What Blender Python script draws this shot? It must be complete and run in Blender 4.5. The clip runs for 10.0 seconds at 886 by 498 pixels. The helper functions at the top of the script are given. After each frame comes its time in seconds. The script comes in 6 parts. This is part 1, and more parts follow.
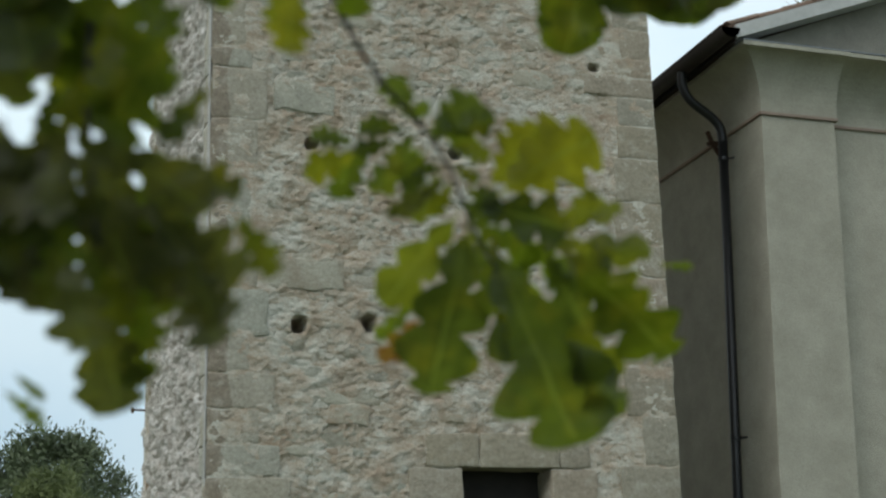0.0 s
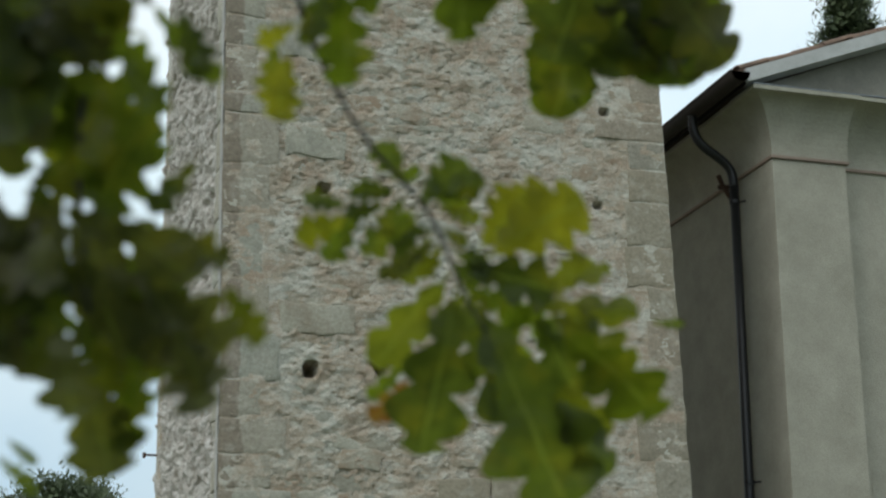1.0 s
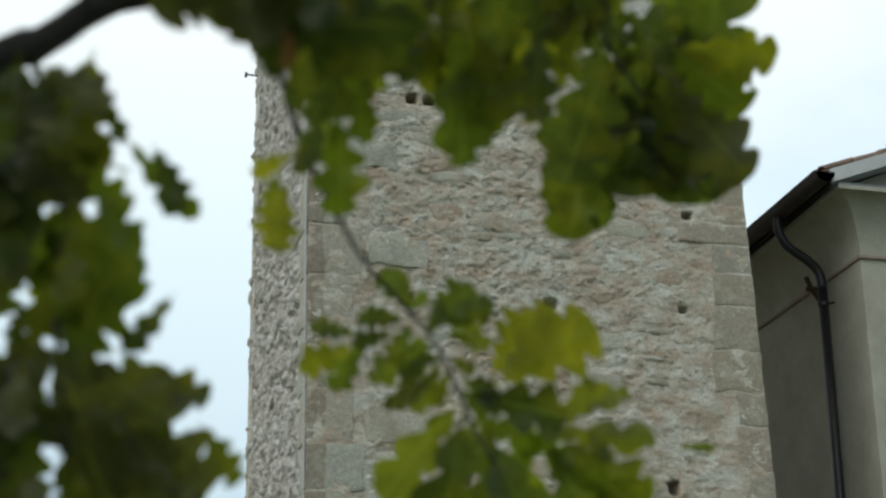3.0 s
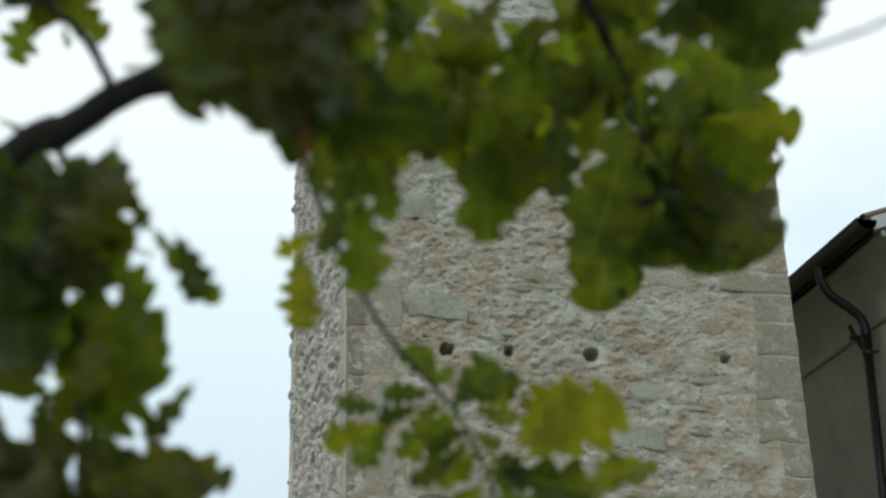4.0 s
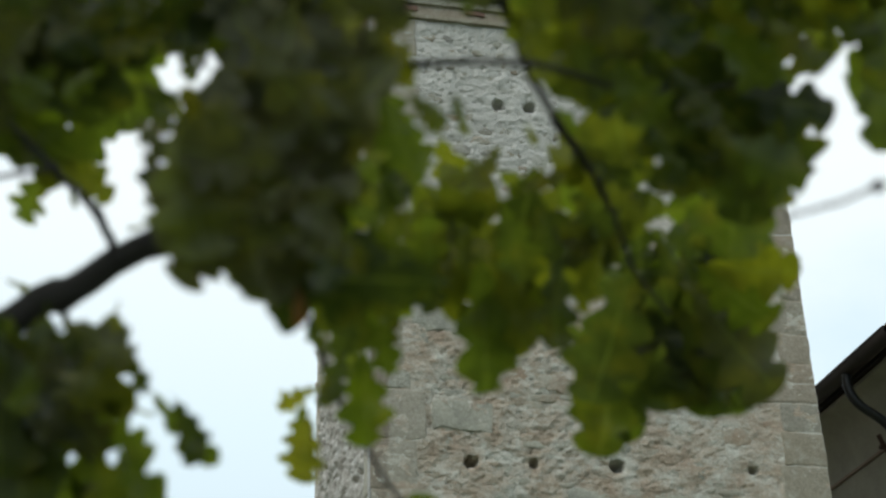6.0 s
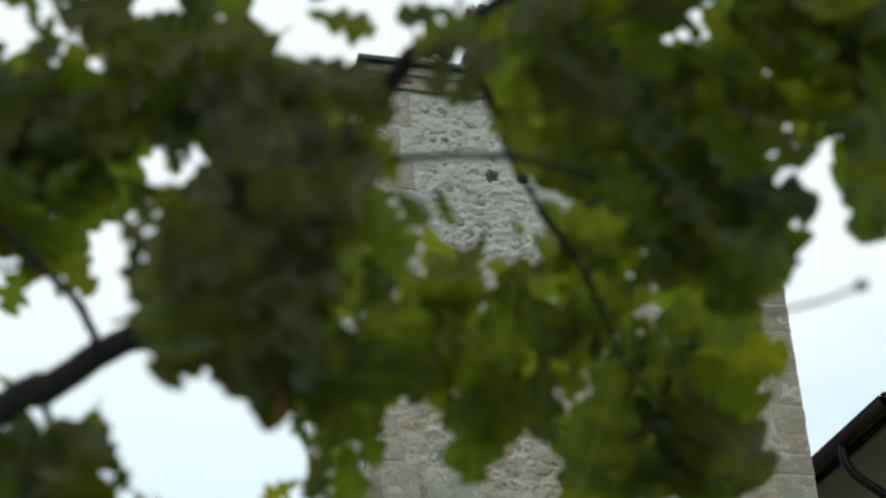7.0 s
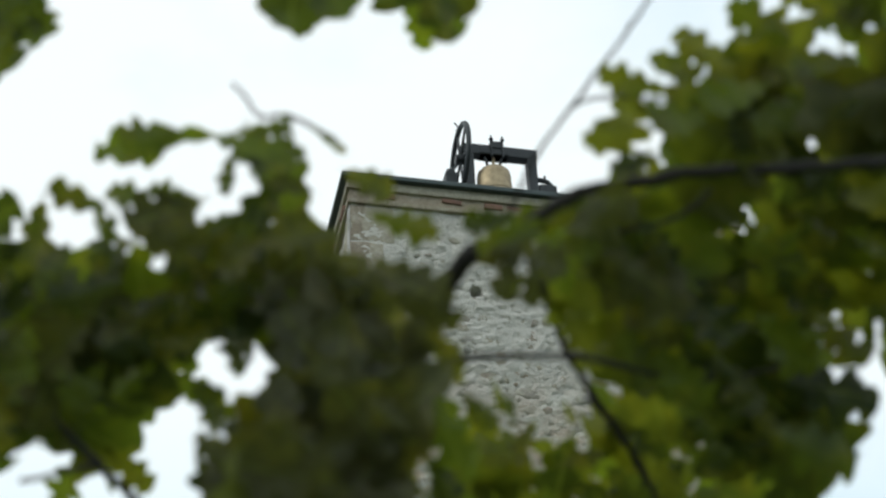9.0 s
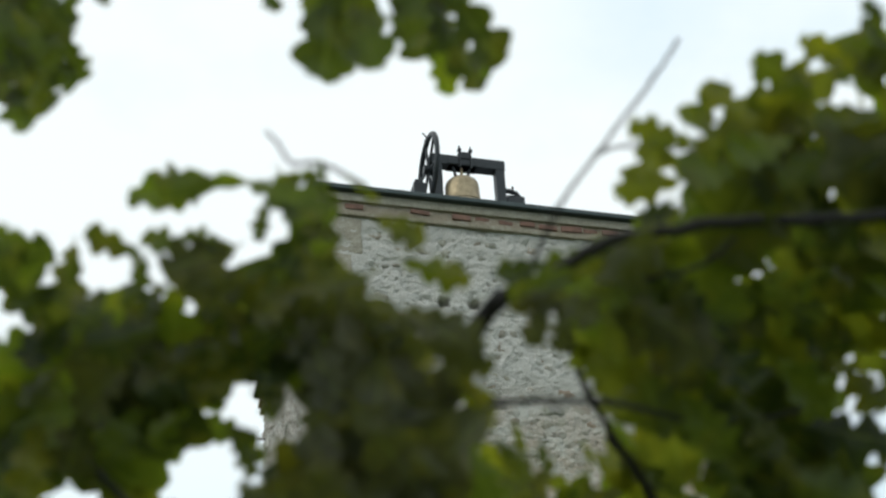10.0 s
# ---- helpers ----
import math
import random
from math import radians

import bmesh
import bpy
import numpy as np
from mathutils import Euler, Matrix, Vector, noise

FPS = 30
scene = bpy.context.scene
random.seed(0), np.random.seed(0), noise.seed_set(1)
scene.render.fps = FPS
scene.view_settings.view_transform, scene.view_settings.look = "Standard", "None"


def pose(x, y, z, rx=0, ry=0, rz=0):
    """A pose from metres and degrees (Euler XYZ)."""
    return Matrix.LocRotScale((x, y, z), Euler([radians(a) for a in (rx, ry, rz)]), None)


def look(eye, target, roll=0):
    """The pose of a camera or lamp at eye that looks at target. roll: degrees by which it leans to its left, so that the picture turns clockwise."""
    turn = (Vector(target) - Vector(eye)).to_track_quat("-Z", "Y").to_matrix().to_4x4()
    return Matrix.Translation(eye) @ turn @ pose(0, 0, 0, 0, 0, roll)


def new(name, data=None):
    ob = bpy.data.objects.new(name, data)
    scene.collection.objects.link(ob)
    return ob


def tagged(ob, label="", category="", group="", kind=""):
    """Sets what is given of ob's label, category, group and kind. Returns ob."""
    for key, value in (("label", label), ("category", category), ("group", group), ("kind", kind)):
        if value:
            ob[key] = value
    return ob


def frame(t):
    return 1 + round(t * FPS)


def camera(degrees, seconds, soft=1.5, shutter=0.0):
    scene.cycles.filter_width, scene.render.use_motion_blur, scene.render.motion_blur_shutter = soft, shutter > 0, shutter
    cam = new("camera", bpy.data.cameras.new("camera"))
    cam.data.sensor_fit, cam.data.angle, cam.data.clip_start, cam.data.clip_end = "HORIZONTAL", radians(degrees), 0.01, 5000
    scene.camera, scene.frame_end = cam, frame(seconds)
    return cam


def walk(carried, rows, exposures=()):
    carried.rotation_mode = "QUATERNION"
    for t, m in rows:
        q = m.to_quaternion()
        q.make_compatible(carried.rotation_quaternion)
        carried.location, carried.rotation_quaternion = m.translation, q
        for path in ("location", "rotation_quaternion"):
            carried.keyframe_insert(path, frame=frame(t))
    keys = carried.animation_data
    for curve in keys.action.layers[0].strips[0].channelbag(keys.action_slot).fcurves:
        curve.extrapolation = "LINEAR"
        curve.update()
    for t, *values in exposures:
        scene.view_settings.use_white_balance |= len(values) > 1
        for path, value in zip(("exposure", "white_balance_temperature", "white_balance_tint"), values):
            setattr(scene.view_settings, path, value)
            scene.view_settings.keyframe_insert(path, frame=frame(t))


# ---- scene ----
cam = camera(34.1, 10.0, soft=2.4)
PATH = [
    (0, (-2.003, -12.083, 1.594), (-1.378, -10.261, 2.132), -1.7),
    (0.5, (-2.005, -12.098, 1.594), (-1.39, -10.283, 2.165), -1.8),
    (1, (-1.997, -12.099, 1.599), (-1.392, -10.288, 2.195), -1.7),
    (1.5, (-1.985, -12.099, 1.6), (-1.403, -10.289, 2.218), -1.7),
    (2, (-1.974, -12.094, 1.602), (-1.428, -10.283, 2.252), -1.4),
    (2.5, (-1.965, -12.095, 1.603), (-1.453, -10.29, 2.298), -1.5),
    (3, (-1.958, -12.101, 1.611), (-1.479, -10.305, 2.349), -1.5),
    (4.5, (-1.95, -12.113, 1.624), (-1.552, -10.34, 2.459), -1.3),
    (5, (-1.947, -12.12, 1.628), (-1.562, -10.362, 2.498), -1.3),
    (6.5, (-1.943, -12.128, 1.638), (-1.569, -10.425, 2.618), -1.5),
    (7, (-1.941, -12.13, 1.643), (-1.566, -10.454, 2.667), -1.6),
    (7.5, (-1.945, -12.134, 1.647), (-1.57, -10.483, 2.712), -1.7),
    (8, (-1.952, -12.139, 1.653), (-1.577, -10.517, 2.761), -2.0),
    (8.5, (-1.962, -12.142, 1.661), (-1.584, -10.539, 2.796), -2.4),
    (9, (-1.975, -12.144, 1.67), (-1.588, -10.557, 2.824), -2.6),
    (9.5, (-1.988, -12.149, 1.673), (-1.581, -10.572, 2.834), -3.1),
    (10, (-2.003, -12.155, 1.677), (-1.571, -10.586, 2.839), -3.3),
]
walk(cam, [(t, look(eye, target, roll)) for t, eye, target, roll in PATH])
cam.data.dof.use_dof = True
cam.data.dof.focus_distance = 13.5
cam.data.dof.aperture_fstop = 12.5

# ---- sky and light: a bright overcast day ----
world = bpy.data.worlds.new("overcast_sky")
scene.world = world
world.use_nodes = True
wn, wl = world.node_tree.nodes, world.node_tree.links
wn.clear()
w_out = wn.new("ShaderNodeOutputWorld")
w_sky = wn.new("ShaderNodeTexSky")
w_sky.sky_type = "NISHITA"
w_sky.sun_disc = False
w_sky.sun_elevation, w_sky.sun_rotation = radians(48), radians(250)
w_bg = wn.new("ShaderNodeBackground")
w_bg.inputs["Strength"].default_value = 0.1
wl.new(w_sky.outputs[0], w_bg.inputs["Color"])
w_co = wn.new("ShaderNodeTexCoord")
w_map = wn.new("ShaderNodeMapping")
w_map.inputs["Scale"].default_value = (1.3, 1.3, 2.2)
wl.new(w_co.outputs["Generated"], w_map.inputs["Vector"])
w_no = wn.new("ShaderNodeTexNoise")
w_no.inputs["Scale"].default_value = 2.1
w_no.inputs["Detail"].default_value = 6
w_no.inputs["Roughness"].default_value = 0.5
wl.new(w_map.outputs[0], w_no.inputs["Vector"])
w_ramp = wn.new("ShaderNodeValToRGB")
w_ramp.color_ramp.elements[0].position = 0.30
w_ramp.color_ramp.elements[0].color = (0.75, 0.88, 0.95, 1)
w_ramp.color_ramp.elements[1].position = 0.475
w_ramp.color_ramp.elements[1].color = (0.92, 0.99, 0.995, 1)
wl.new(w_no.outputs["Fac"], w_ramp.inputs["Fac"])
w_cl = wn.new("ShaderNodeBackground")
w_cl.inputs["Strength"].default_value = 1.16
# an overcast dome is dimmer and bluer towards the horizon
w_sep = wn.new("ShaderNodeSeparateXYZ")
wl.new(w_co.outputs["Generated"], w_sep.inputs[0])
w_hz = wn.new("ShaderNodeValToRGB")
w_hz.color_ramp.elements[0].position, w_hz.color_ramp.elements[0].color = 0.05, (0.50, 0.60, 0.68, 1)
w_hz.color_ramp.elements[1].position, w_hz.color_ramp.elements[1].color = 0.50, (1, 1, 1, 1)
w_hz.color_ramp.elements.new(0.36).color = (0.82, 0.91, 0.96, 1)
wl.new(w_sep.outputs["Z"], w_hz.inputs["Fac"])
w_mul = wn.new("ShaderNodeMix")
w_mul.data_type, w_mul.blend_type = "RGBA", "MULTIPLY"
w_mul.inputs[0].default_value = 1.0
wl.new(w_ramp.outputs["Color"], w_mul.inputs[6])
wl.new(w_hz.outputs["Color"], w_mul.inputs[7])
wl.new(w_mul.outputs[2], w_cl.inputs["Color"])
w_mix = wn.new("ShaderNodeMixShader")
w_mix.inputs[0].default_value = 0.9
wl.new(w_bg.outputs[0], w_mix.inputs[1])
wl.new(w_cl.outputs[0], w_mix.inputs[2])
wl.new(w_mix.outputs[0], w_out.inputs["Surface"])

sun = new("sun", bpy.data.lights.new("sun", "SUN"))
sun.data.energy, sun.data.angle, sun.data.color = 1.03, radians(25), (0.97, 0.99, 0.955)
sun.matrix_world = look((-32, -13, 24), (0, 0, 4))


# ---- materials ----
def shader(name, rough=0.9, metal=0.0):
    m = bpy.data.materials.new(name)
    m.use_nodes = True
    b = m.node_tree.nodes["Principled BSDF"]
    b.inputs["Roughness"].default_value, b.inputs["Metallic"].default_value = rough, metal
    return m, m.node_tree.nodes, m.node_tree.links, b


def ramp(n, l, fac, stops):
    r = n.new("ShaderNodeValToRGB")
    while len(r.color_ramp.elements) < len(stops):
        r.color_ramp.elements.new(0.5)
    for e, (p, c) in zip(r.color_ramp.elements, stops):
        e.position, e.color = p, (*c, 1)
    l.new(fac, r.inputs["Fac"])
    return r.outputs["Color"]


def blend(n, l, fac, a, b, mode="MIX"):
    m = n.new("ShaderNodeMix")
    m.data_type, m.blend_type = "RGBA", mode
    for sock, v in ((m.inputs[0], fac), (m.inputs[6], a), (m.inputs[7], b)):
        if isinstance(v, (int, float)):
            sock.default_value = v
        elif isinstance(v, tuple):
            sock.default_value = (*v, 1)
        else:
            l.new(v, sock)
    return m.outputs[2]


def bump(n, l, b, height, strength=0.5, dist=0.01):
    u = n.new("ShaderNodeBump")
    u.inputs["Strength"].default_value, u.inputs["Distance"].default_value = strength, dist
    l.new(height, u.inputs["Height"])
    l.new(u.outputs[0], b.inputs["Normal"])


def world_noise(n, l, scale, detail=4, rough=0.55, stretch=None):
    g = n.new("ShaderNodeNewGeometry")
    t = n.new("ShaderNodeTexNoise")
    t.inputs["Scale"].default_value, t.inputs["Detail"].default_value, t.inputs["Roughness"].default_value = scale, detail, rough
    src = g.outputs["Position"]
    if stretch:
        mp = n.new("ShaderNodeMapping")
        mp.inputs["Scale"].default_value = stretch
        l.new(src, mp.inputs["Vector"])
        src = mp.outputs[0]
    l.new(src, t.inputs["Vector"])
    return t.outputs["Fac"]


def stone_material(name, palette, island=False, relief=0.02):
    """Weathered sandstone and limestone: each piece its own tone, lime smears and pits over it."""
    m, n, l, b = shader(name, 0.92)
    if island:
        rnd = n.new("ShaderNodeNewGeometry").outputs["Random Per Island"]
    else:
        rnd = n.new("ShaderNodeObjectInfo").outputs["Random"]
    base = ramp(n, l, rnd, [(i / (len(palette) - 1), c) for i, c in enumerate(palette)])
    big = world_noise(n, l, 3.5, 5, 0.6)
    col = blend(n, l, ramp(n, l, big, [(0.40, (0, 0, 0)), (0.58, (0.85,) * 3)]), base, (0.465, 0.45, 0.38))
    fine = world_noise(n, l, 38, 6, 0.7)
    col = blend(n, l, 0.55, col, ramp(n, l, fine, [(0.3, (0.55, 0.52, 0.47)), (0.65, (1.15, 1.13, 1.08))]), "MULTIPLY")
    l.new(col, b.inputs["Base Color"])
    bump(n, l, b, world_noise(n, l, 22, 8, 0.75, (1, 1, 1.25)), 1.0, relief)
    return m


PALE = [(0.32, 0.28, 0.215), (0.37, 0.345, 0.275), (0.30, 0.305, 0.265), (0.37, 0.31, 0.23), (0.37, 0.275, 0.20), (0.33, 0.345, 0.30), (0.415, 0.40, 0.33), (0.345, 0.295, 0.22)]
MAT_STONE = stone_material("rubble_stone", PALE)
MAT_STONE_JOINED = stone_material("rubble_stone_small", PALE, True)
MAT_COBBLE = stone_material("upper_rubble", [(0.33, 0.28, 0.22), (0.29, 0.28, 0.26), (0.38, 0.33, 0.26), (0.35, 0.26, 0.2), (0.33, 0.33, 0.3)], True)


def mortar_material():
    m, n, l, b = shader("lime_mortar", 0.95)
    col = ramp(n, l, world_noise(n, l, 2.8, 7, 0.68), [(0.38, (0.43, 0.34, 0.26)), (0.48, (0.50, 0.44, 0.36)), (0.58, (0.58, 0.565, 0.50))])
    streak = world_noise(n, l, 4.0, 6, 0.65, (1.0, 1.0, 3.2))
    col = blend(n, l, ramp(n, l, streak, [(0.51, (0, 0, 0)), (0.60, (0.6,) * 3)]), col, (0.37, 0.29, 0.205))
    fine = world_noise(n, l, 55, 6, 0.75)
    col = blend(n, l, 0.6, col, ramp(n, l, fine, [(0.3, (0.5, 0.48, 0.45)), (0.62, (1.15, 1.14, 1.1))]), "MULTIPLY")
    # paler, fresher lime pointing on the upper storey
    g = n.new("ShaderNodeNewGeometry")
    sep = n.new("ShaderNodeSeparateXYZ")
    l.new(g.outputs["Position"], sep.inputs[0])
    rng = n.new("ShaderNodeMapRange")
    rng.inputs["From Min"].default_value, rng.inputs["From Max"].default_value = 8.2, 9.2
    l.new(sep.outputs["Z"], rng.inputs["Value"])
    pale = blend(n, l, 0.55, (0.60, 0.58, 0.53), ramp(n, l, fine, [(0.3, (0.55, 0.54, 0.52)), (0.62, (1.1, 1.1, 1.1))]), "MULTIPLY")
    col = blend(n, l, rng.outputs["Result"], col, pale)
    l.new(col, b.inputs["Base Color"])
    bump(n, l, b, world_noise(n, l, 30, 8, 0.75), 1.0, 0.022)
    return m


MAT_MORTAR = mortar_material()


def weathered_face():
    """The side face: paler rubble than the front, with darker specks at random."""
    m, n, l, b = shader("weathered_side_rubble", 0.95)
    col = ramp(n, l, world_noise(n, l, 5, 7, 0.7), [(0.36, (0.40, 0.355, 0.305)), (0.5, (0.54, 0.50, 0.455)), (0.62, (0.64, 0.615, 0.58))])
    fine = world_noise(n, l, 34, 6, 0.75)
    col = blend(n, l, 0.7, col, ramp(n, l, fine, [(0.32, (0.55, 0.52, 0.49)), (0.6, (1.1, 1.1, 1.09))]), "MULTIPLY")
    l.new(col, b.inputs["Base Color"])
    bump(n, l, b, world_noise(n, l, 24, 8, 0.75), 1.0, 0.028)
    return m


MAT_SIDE = weathered_face()


def quoin_material(name, palette):
    """Smooth dressed sandstone, grey green to buff; a brown weather stain runs down the outer arris."""
    m, n, l, b = shader(name, 0.88)
    rnd = n.new("ShaderNodeObjectInfo").outputs["Random"]
    base = ramp(n, l, rnd, [(i / (len(palette) - 1), c) for i, c in enumerate(palette)])
    g = n.new("ShaderNodeNewGeometry")
    sep = n.new("ShaderNodeSeparateXYZ")
    l.new(g.outputs["Position"], sep.inputs[0])
    wob = world_noise(n, l, 2.4, 5, 0.6)
    add = n.new("ShaderNodeMath")
    add.operation = "MULTIPLY_ADD"
    add.inputs[1].default_value = -0.30
    l.new(wob, add.inputs[0])
    l.new(sep.outputs["X"], add.inputs[2])
    stain = ramp(n, l, add.outputs[0], [(0.0, (0.85,) * 3), (0.015, (0, 0, 0))])
    y_in = n.new("ShaderNodeMath")
    y_in.operation = "LESS_THAN"
    y_in.inputs[1].default_value = 0.002
    l.new(sep.outputs["Y"], y_in.inputs[0])
    st = blend(n, l, 1.0, stain, y_in.outputs[0], "MULTIPLY")
    col = blend(n, l, st, base, (0.255, 0.21, 0.16))
    fine = world_noise(n, l, 30, 6, 0.7)
    lime = world_noise(n, l, 5.5, 6, 0.65)
    col = blend(n, l, ramp(n, l, lime, [(0.5, (0, 0, 0)), (0.66, (0.55,) * 3)]), col, (0.50, 0.47, 0.40))
    col = blend(n, l, 0.65, col, ramp(n, l, fine, [(0.3, (0.58, 0.56, 0.53)), (0.6, (1.08, 1.07, 1.05))]), "MULTIPLY")
    l.new(col, b.inputs["Base Color"])
    bump(n, l, b, world_noise(n, l, 13, 8, 0.74), 1.0, 0.03)
    return m


MAT_QUOIN = quoin_material("grey_sandstone", [(0.40, 0.395, 0.335), (0.395, 0.36, 0.29), (0.385, 0.385, 0.325), (0.395, 0.36, 0.285), (0.375, 0.345, 0.28)])
MAT_QUOIN_BUFF = quoin_material("buff_sandstone", [(0.30, 0.265, 0.205), (0.34, 0.30, 0.225), (0.32, 0.30, 0.245), (0.35, 0.29, 0.22), (0.37, 0.345, 0.28)])


def plain_material(name, c1, c2, scale=6, rough=0.85, metal=0.0, relief=0.003, strength=0.5):
    m, n, l, b = shader(name, rough, metal)
    col = ramp(n, l, world_noise(n, l, scale, 7, 0.65), [(0.3, c1), (0.7, c2)])
    fine = world_noise(n, l, scale * 14, 5, 0.7)
    col = blend(n, l, 0.3, col, ramp(n, l, fine, [(0.3, (0.7,) * 3), (0.65, (1.1,) * 3)]), "MULTIPLY")
    l.new(col, b.inputs["Base Color"])
    bump(n, l, b, fine, strength, relief)
    return m


MAT_LIMEWASH = plain_material("pale_limewash", (0.37, 0.355, 0.335), (0.47, 0.46, 0.44), 7, 0.93, 0, 0.012, 0.8)
MAT_PLASTER = plain_material("church_plaster", (0.315, 0.295, 0.235), (0.42, 0.395, 0.325), 2.6, 0.92, 0, 0.014, 0.8)
MAT_WHITE = plain_material("white_painted_board", (0.40, 0.40, 0.39), (0.54, 0.54, 0.53), 3, 0.8)
MAT_REDLINE = plain_material("red_moulding", (0.25, 0.18, 0.145), (0.32, 0.245, 0.20), 9)
MAT_LEAD = plain_material("lead_flashing", (0.15, 0.165, 0.185), (0.22, 0.24, 0.265), 7, 0.55, 0.3)
MAT_GUTTER = plain_material("brown_gutter_metal", (0.030, 0.022, 0.02), (0.045, 0.034, 0.03), 8, 0.5, 0.3)
MAT_PIPE = plain_material("black_downpipe", (0.012, 0.012, 0.013), (0.02, 0.02, 0.021), 9, 0.38, 0.2)
MAT_TILE = plain_material("clay_roof_tile", (0.11, 0.075, 0.055), (0.24, 0.155, 0.11), 7, 0.9)
MAT_BRICK = plain_material("red_brick", (0.15, 0.085, 0.068), (0.27, 0.15, 0.11), 9, 0.92)
MAT_DARK_METAL = plain_material("painted_dark_steel", (0.022, 0.027, 0.03), (0.035, 0.04, 0.044), 9, 0.5, 0.4)
MAT_FLASH = plain_material("dark_green_flashing", (0.045, 0.06, 0.06), (0.07, 0.09, 0.09), 6, 0.5, 0.5)
MAT_BRONZE = plain_material("bell_bronze", (0.235, 0.187, 0.118), (0.43, 0.352, 0.225), 11, 0.45, 0.85)
MAT_RUST = plain_material("rusty_iron", (0.06, 0.035, 0.025), (0.11, 0.06, 0.04), 12, 0.85, 0.2)
MAT_GRASS = plain_material("meadow_grass", (0.045, 0.065, 0.02), (0.09, 0.11, 0.04), 1.2, 0.95)
MAT_FAR_LEAF = plain_material("far_tree_foliage", (0.045, 0.07, 0.03), (0.11, 0.14, 0.06), 0.9, 0.6)
MAT_BUSH_LEAF = plain_material("bush_foliage", (0.07, 0.10, 0.025), (0.15, 0.18, 0.05), 0.9, 0.6)
# a darker mix of the church plaster, for the gable wall
MAT_GABLE = plain_material("darker_gable_plaster", (0.2, 0.185, 0.155), (0.28, 0.265, 0.225), 2.6, 0.92, 0, 0.014, 0.8)
MAT_BARK = plain_material("oak_bark", (0.02, 0.018, 0.017), (0.06, 0.053, 0.046), 30, 0.95, 0, 0.004, 1.0)
MAT_TWIG = plain_material("young_oak_twig", (0.016, 0.014, 0.014), (0.045, 0.04, 0.037), 40, 0.85, 0, 0.001, 0.6)
MAT_DARK = plain_material("interior_shade_colour", (0.015, 0.013, 0.012), (0.03, 0.026, 0.022), 4, 0.95)


def leaf_material(name, dark, light, shine=0.36, thin=0.64):
    """A leaf: two-sided, waxy, letting light through, with paler veins."""
    m, n, l, b = shader(name, shine)
    rnd = n.new("ShaderNodeObjectInfo").outputs["Random"]
    g = n.new("ShaderNodeNewGeometry").outputs["Random Per Island"]
    mixr = n.new("ShaderNodeMath")
    mixr.operation = "ADD"
    l.new(rnd, mixr.inputs[0])
    l.new(g, mixr.inputs[1])
    fr = n.new("ShaderNodeMath")
    fr.operation = "FRACT"
    l.new(mixr.outputs[0], fr.inputs[0])
    col = ramp(n, l, fr.outputs[0], [(0.0, dark), (0.5, tuple(0.62 * a + 0.38 * c + g for a, c, g in zip(dark, light, (0.012, 0.01, 0.012)))), (1.0, light)])
    blotch = world_noise(n, l, 55, 4, 0.6)
    col = blend(n, l, ramp(n, l, blotch, [(0.50, (0, 0, 0)), (0.70, (0.6,) * 3)]), col, (0.15, 0.13, 0.02))
    col = blend(n, l, 0.7, col, ramp(n, l, world_noise(n, l, 90, 3, 0.5), [(0.35, (0.62, 0.66, 0.6)), (0.62, (1.2, 1.18, 1.0))]), "MULTIPLY")
    # a pale midrib
    vein_co = n.new("ShaderNodeTexCoord")
    vein_s = n.new("ShaderNodeSeparateXYZ")
    l.new(vein_co.outputs["UV"], vein_s.inputs[0])
    col = blend(n, l, ramp(n, l, vein_s.outputs["Y"], [(0.0, (0.6,) * 3), (0.035, (0.5,) * 3), (0.05, (0, 0, 0))]), col, (0.16, 0.18, 0.05))
    l.new(col, b.inputs["Base Color"])
    b.inputs["Specular IOR Level"].default_value = 0.5
    tr = n.new("ShaderNodeBsdfTranslucent")
    l.new(blend(n, l, 1.0, col, (2.25, 2.42, 0.88), "MULTIPLY"), tr.inputs["Color"])
    mx = n.new("ShaderNodeMixShader")
    mx.inputs[0].default_value = thin
    l.new(b.outputs[0], mx.inputs[1])
    l.new(tr.outputs[0], mx.inputs[2])
    l.new(mx.outputs[0], n["Material Output"].inputs["Surface"])
    bump(n, l, b, world_noise(n, l, 260, 3, 0.5), 0.25, 0.001)
    return m


MAT_LEAF = [
    leaf_material("oak_leaf_green", (0.027, 0.037, 0.009), (0.100, 0.128, 0.015)),
    # yellowing leaves, and a brighter copy painting in light that shines through
    leaf_material("oak_leaf_yellowing_backlit", (0.065, 0.08, 0.010), (0.14, 0.138, 0.014)),
    leaf_material("oak_leaf_browned", (0.12, 0.045, 0.015), (0.18, 0.075, 0.025), 0.6),
    # matt grey underside, also duller to put shade into the colour
    leaf_material("oak_leaf_matt_shaded", (0.045, 0.048, 0.017), (0.085, 0.088, 0.028), 0.5, 0.5),
    leaf_material("oak_leaf_yellow", (0.11, 0.108, 0.012), (0.20, 0.18, 0.016)),
]



# ---- building helpers ----
def mesh_object(name, me, mat, parent=None, label=""):
    if mat is not None and not me.materials:
        me.materials.append(mat)
    ob = new(name, me)
    if parent is not None:
        ob.parent = parent
    if label:
        tagged(ob, label)
    return ob


def part(name, bm, material, parent, label="", smooth=False):
    me = bpy.data.meshes.new(name)
    bm.to_mesh(me)
    bm.free()
    if smooth:
        for p in me.polygons:
            p.use_smooth = True
    return mesh_object(name, me, material, parent, label)


def thing(name, label, category, place=(0, 0, 0), group="", kind=""):
    ob = new(name)
    ob.location = place
    return tagged(ob, label, category, group, kind)


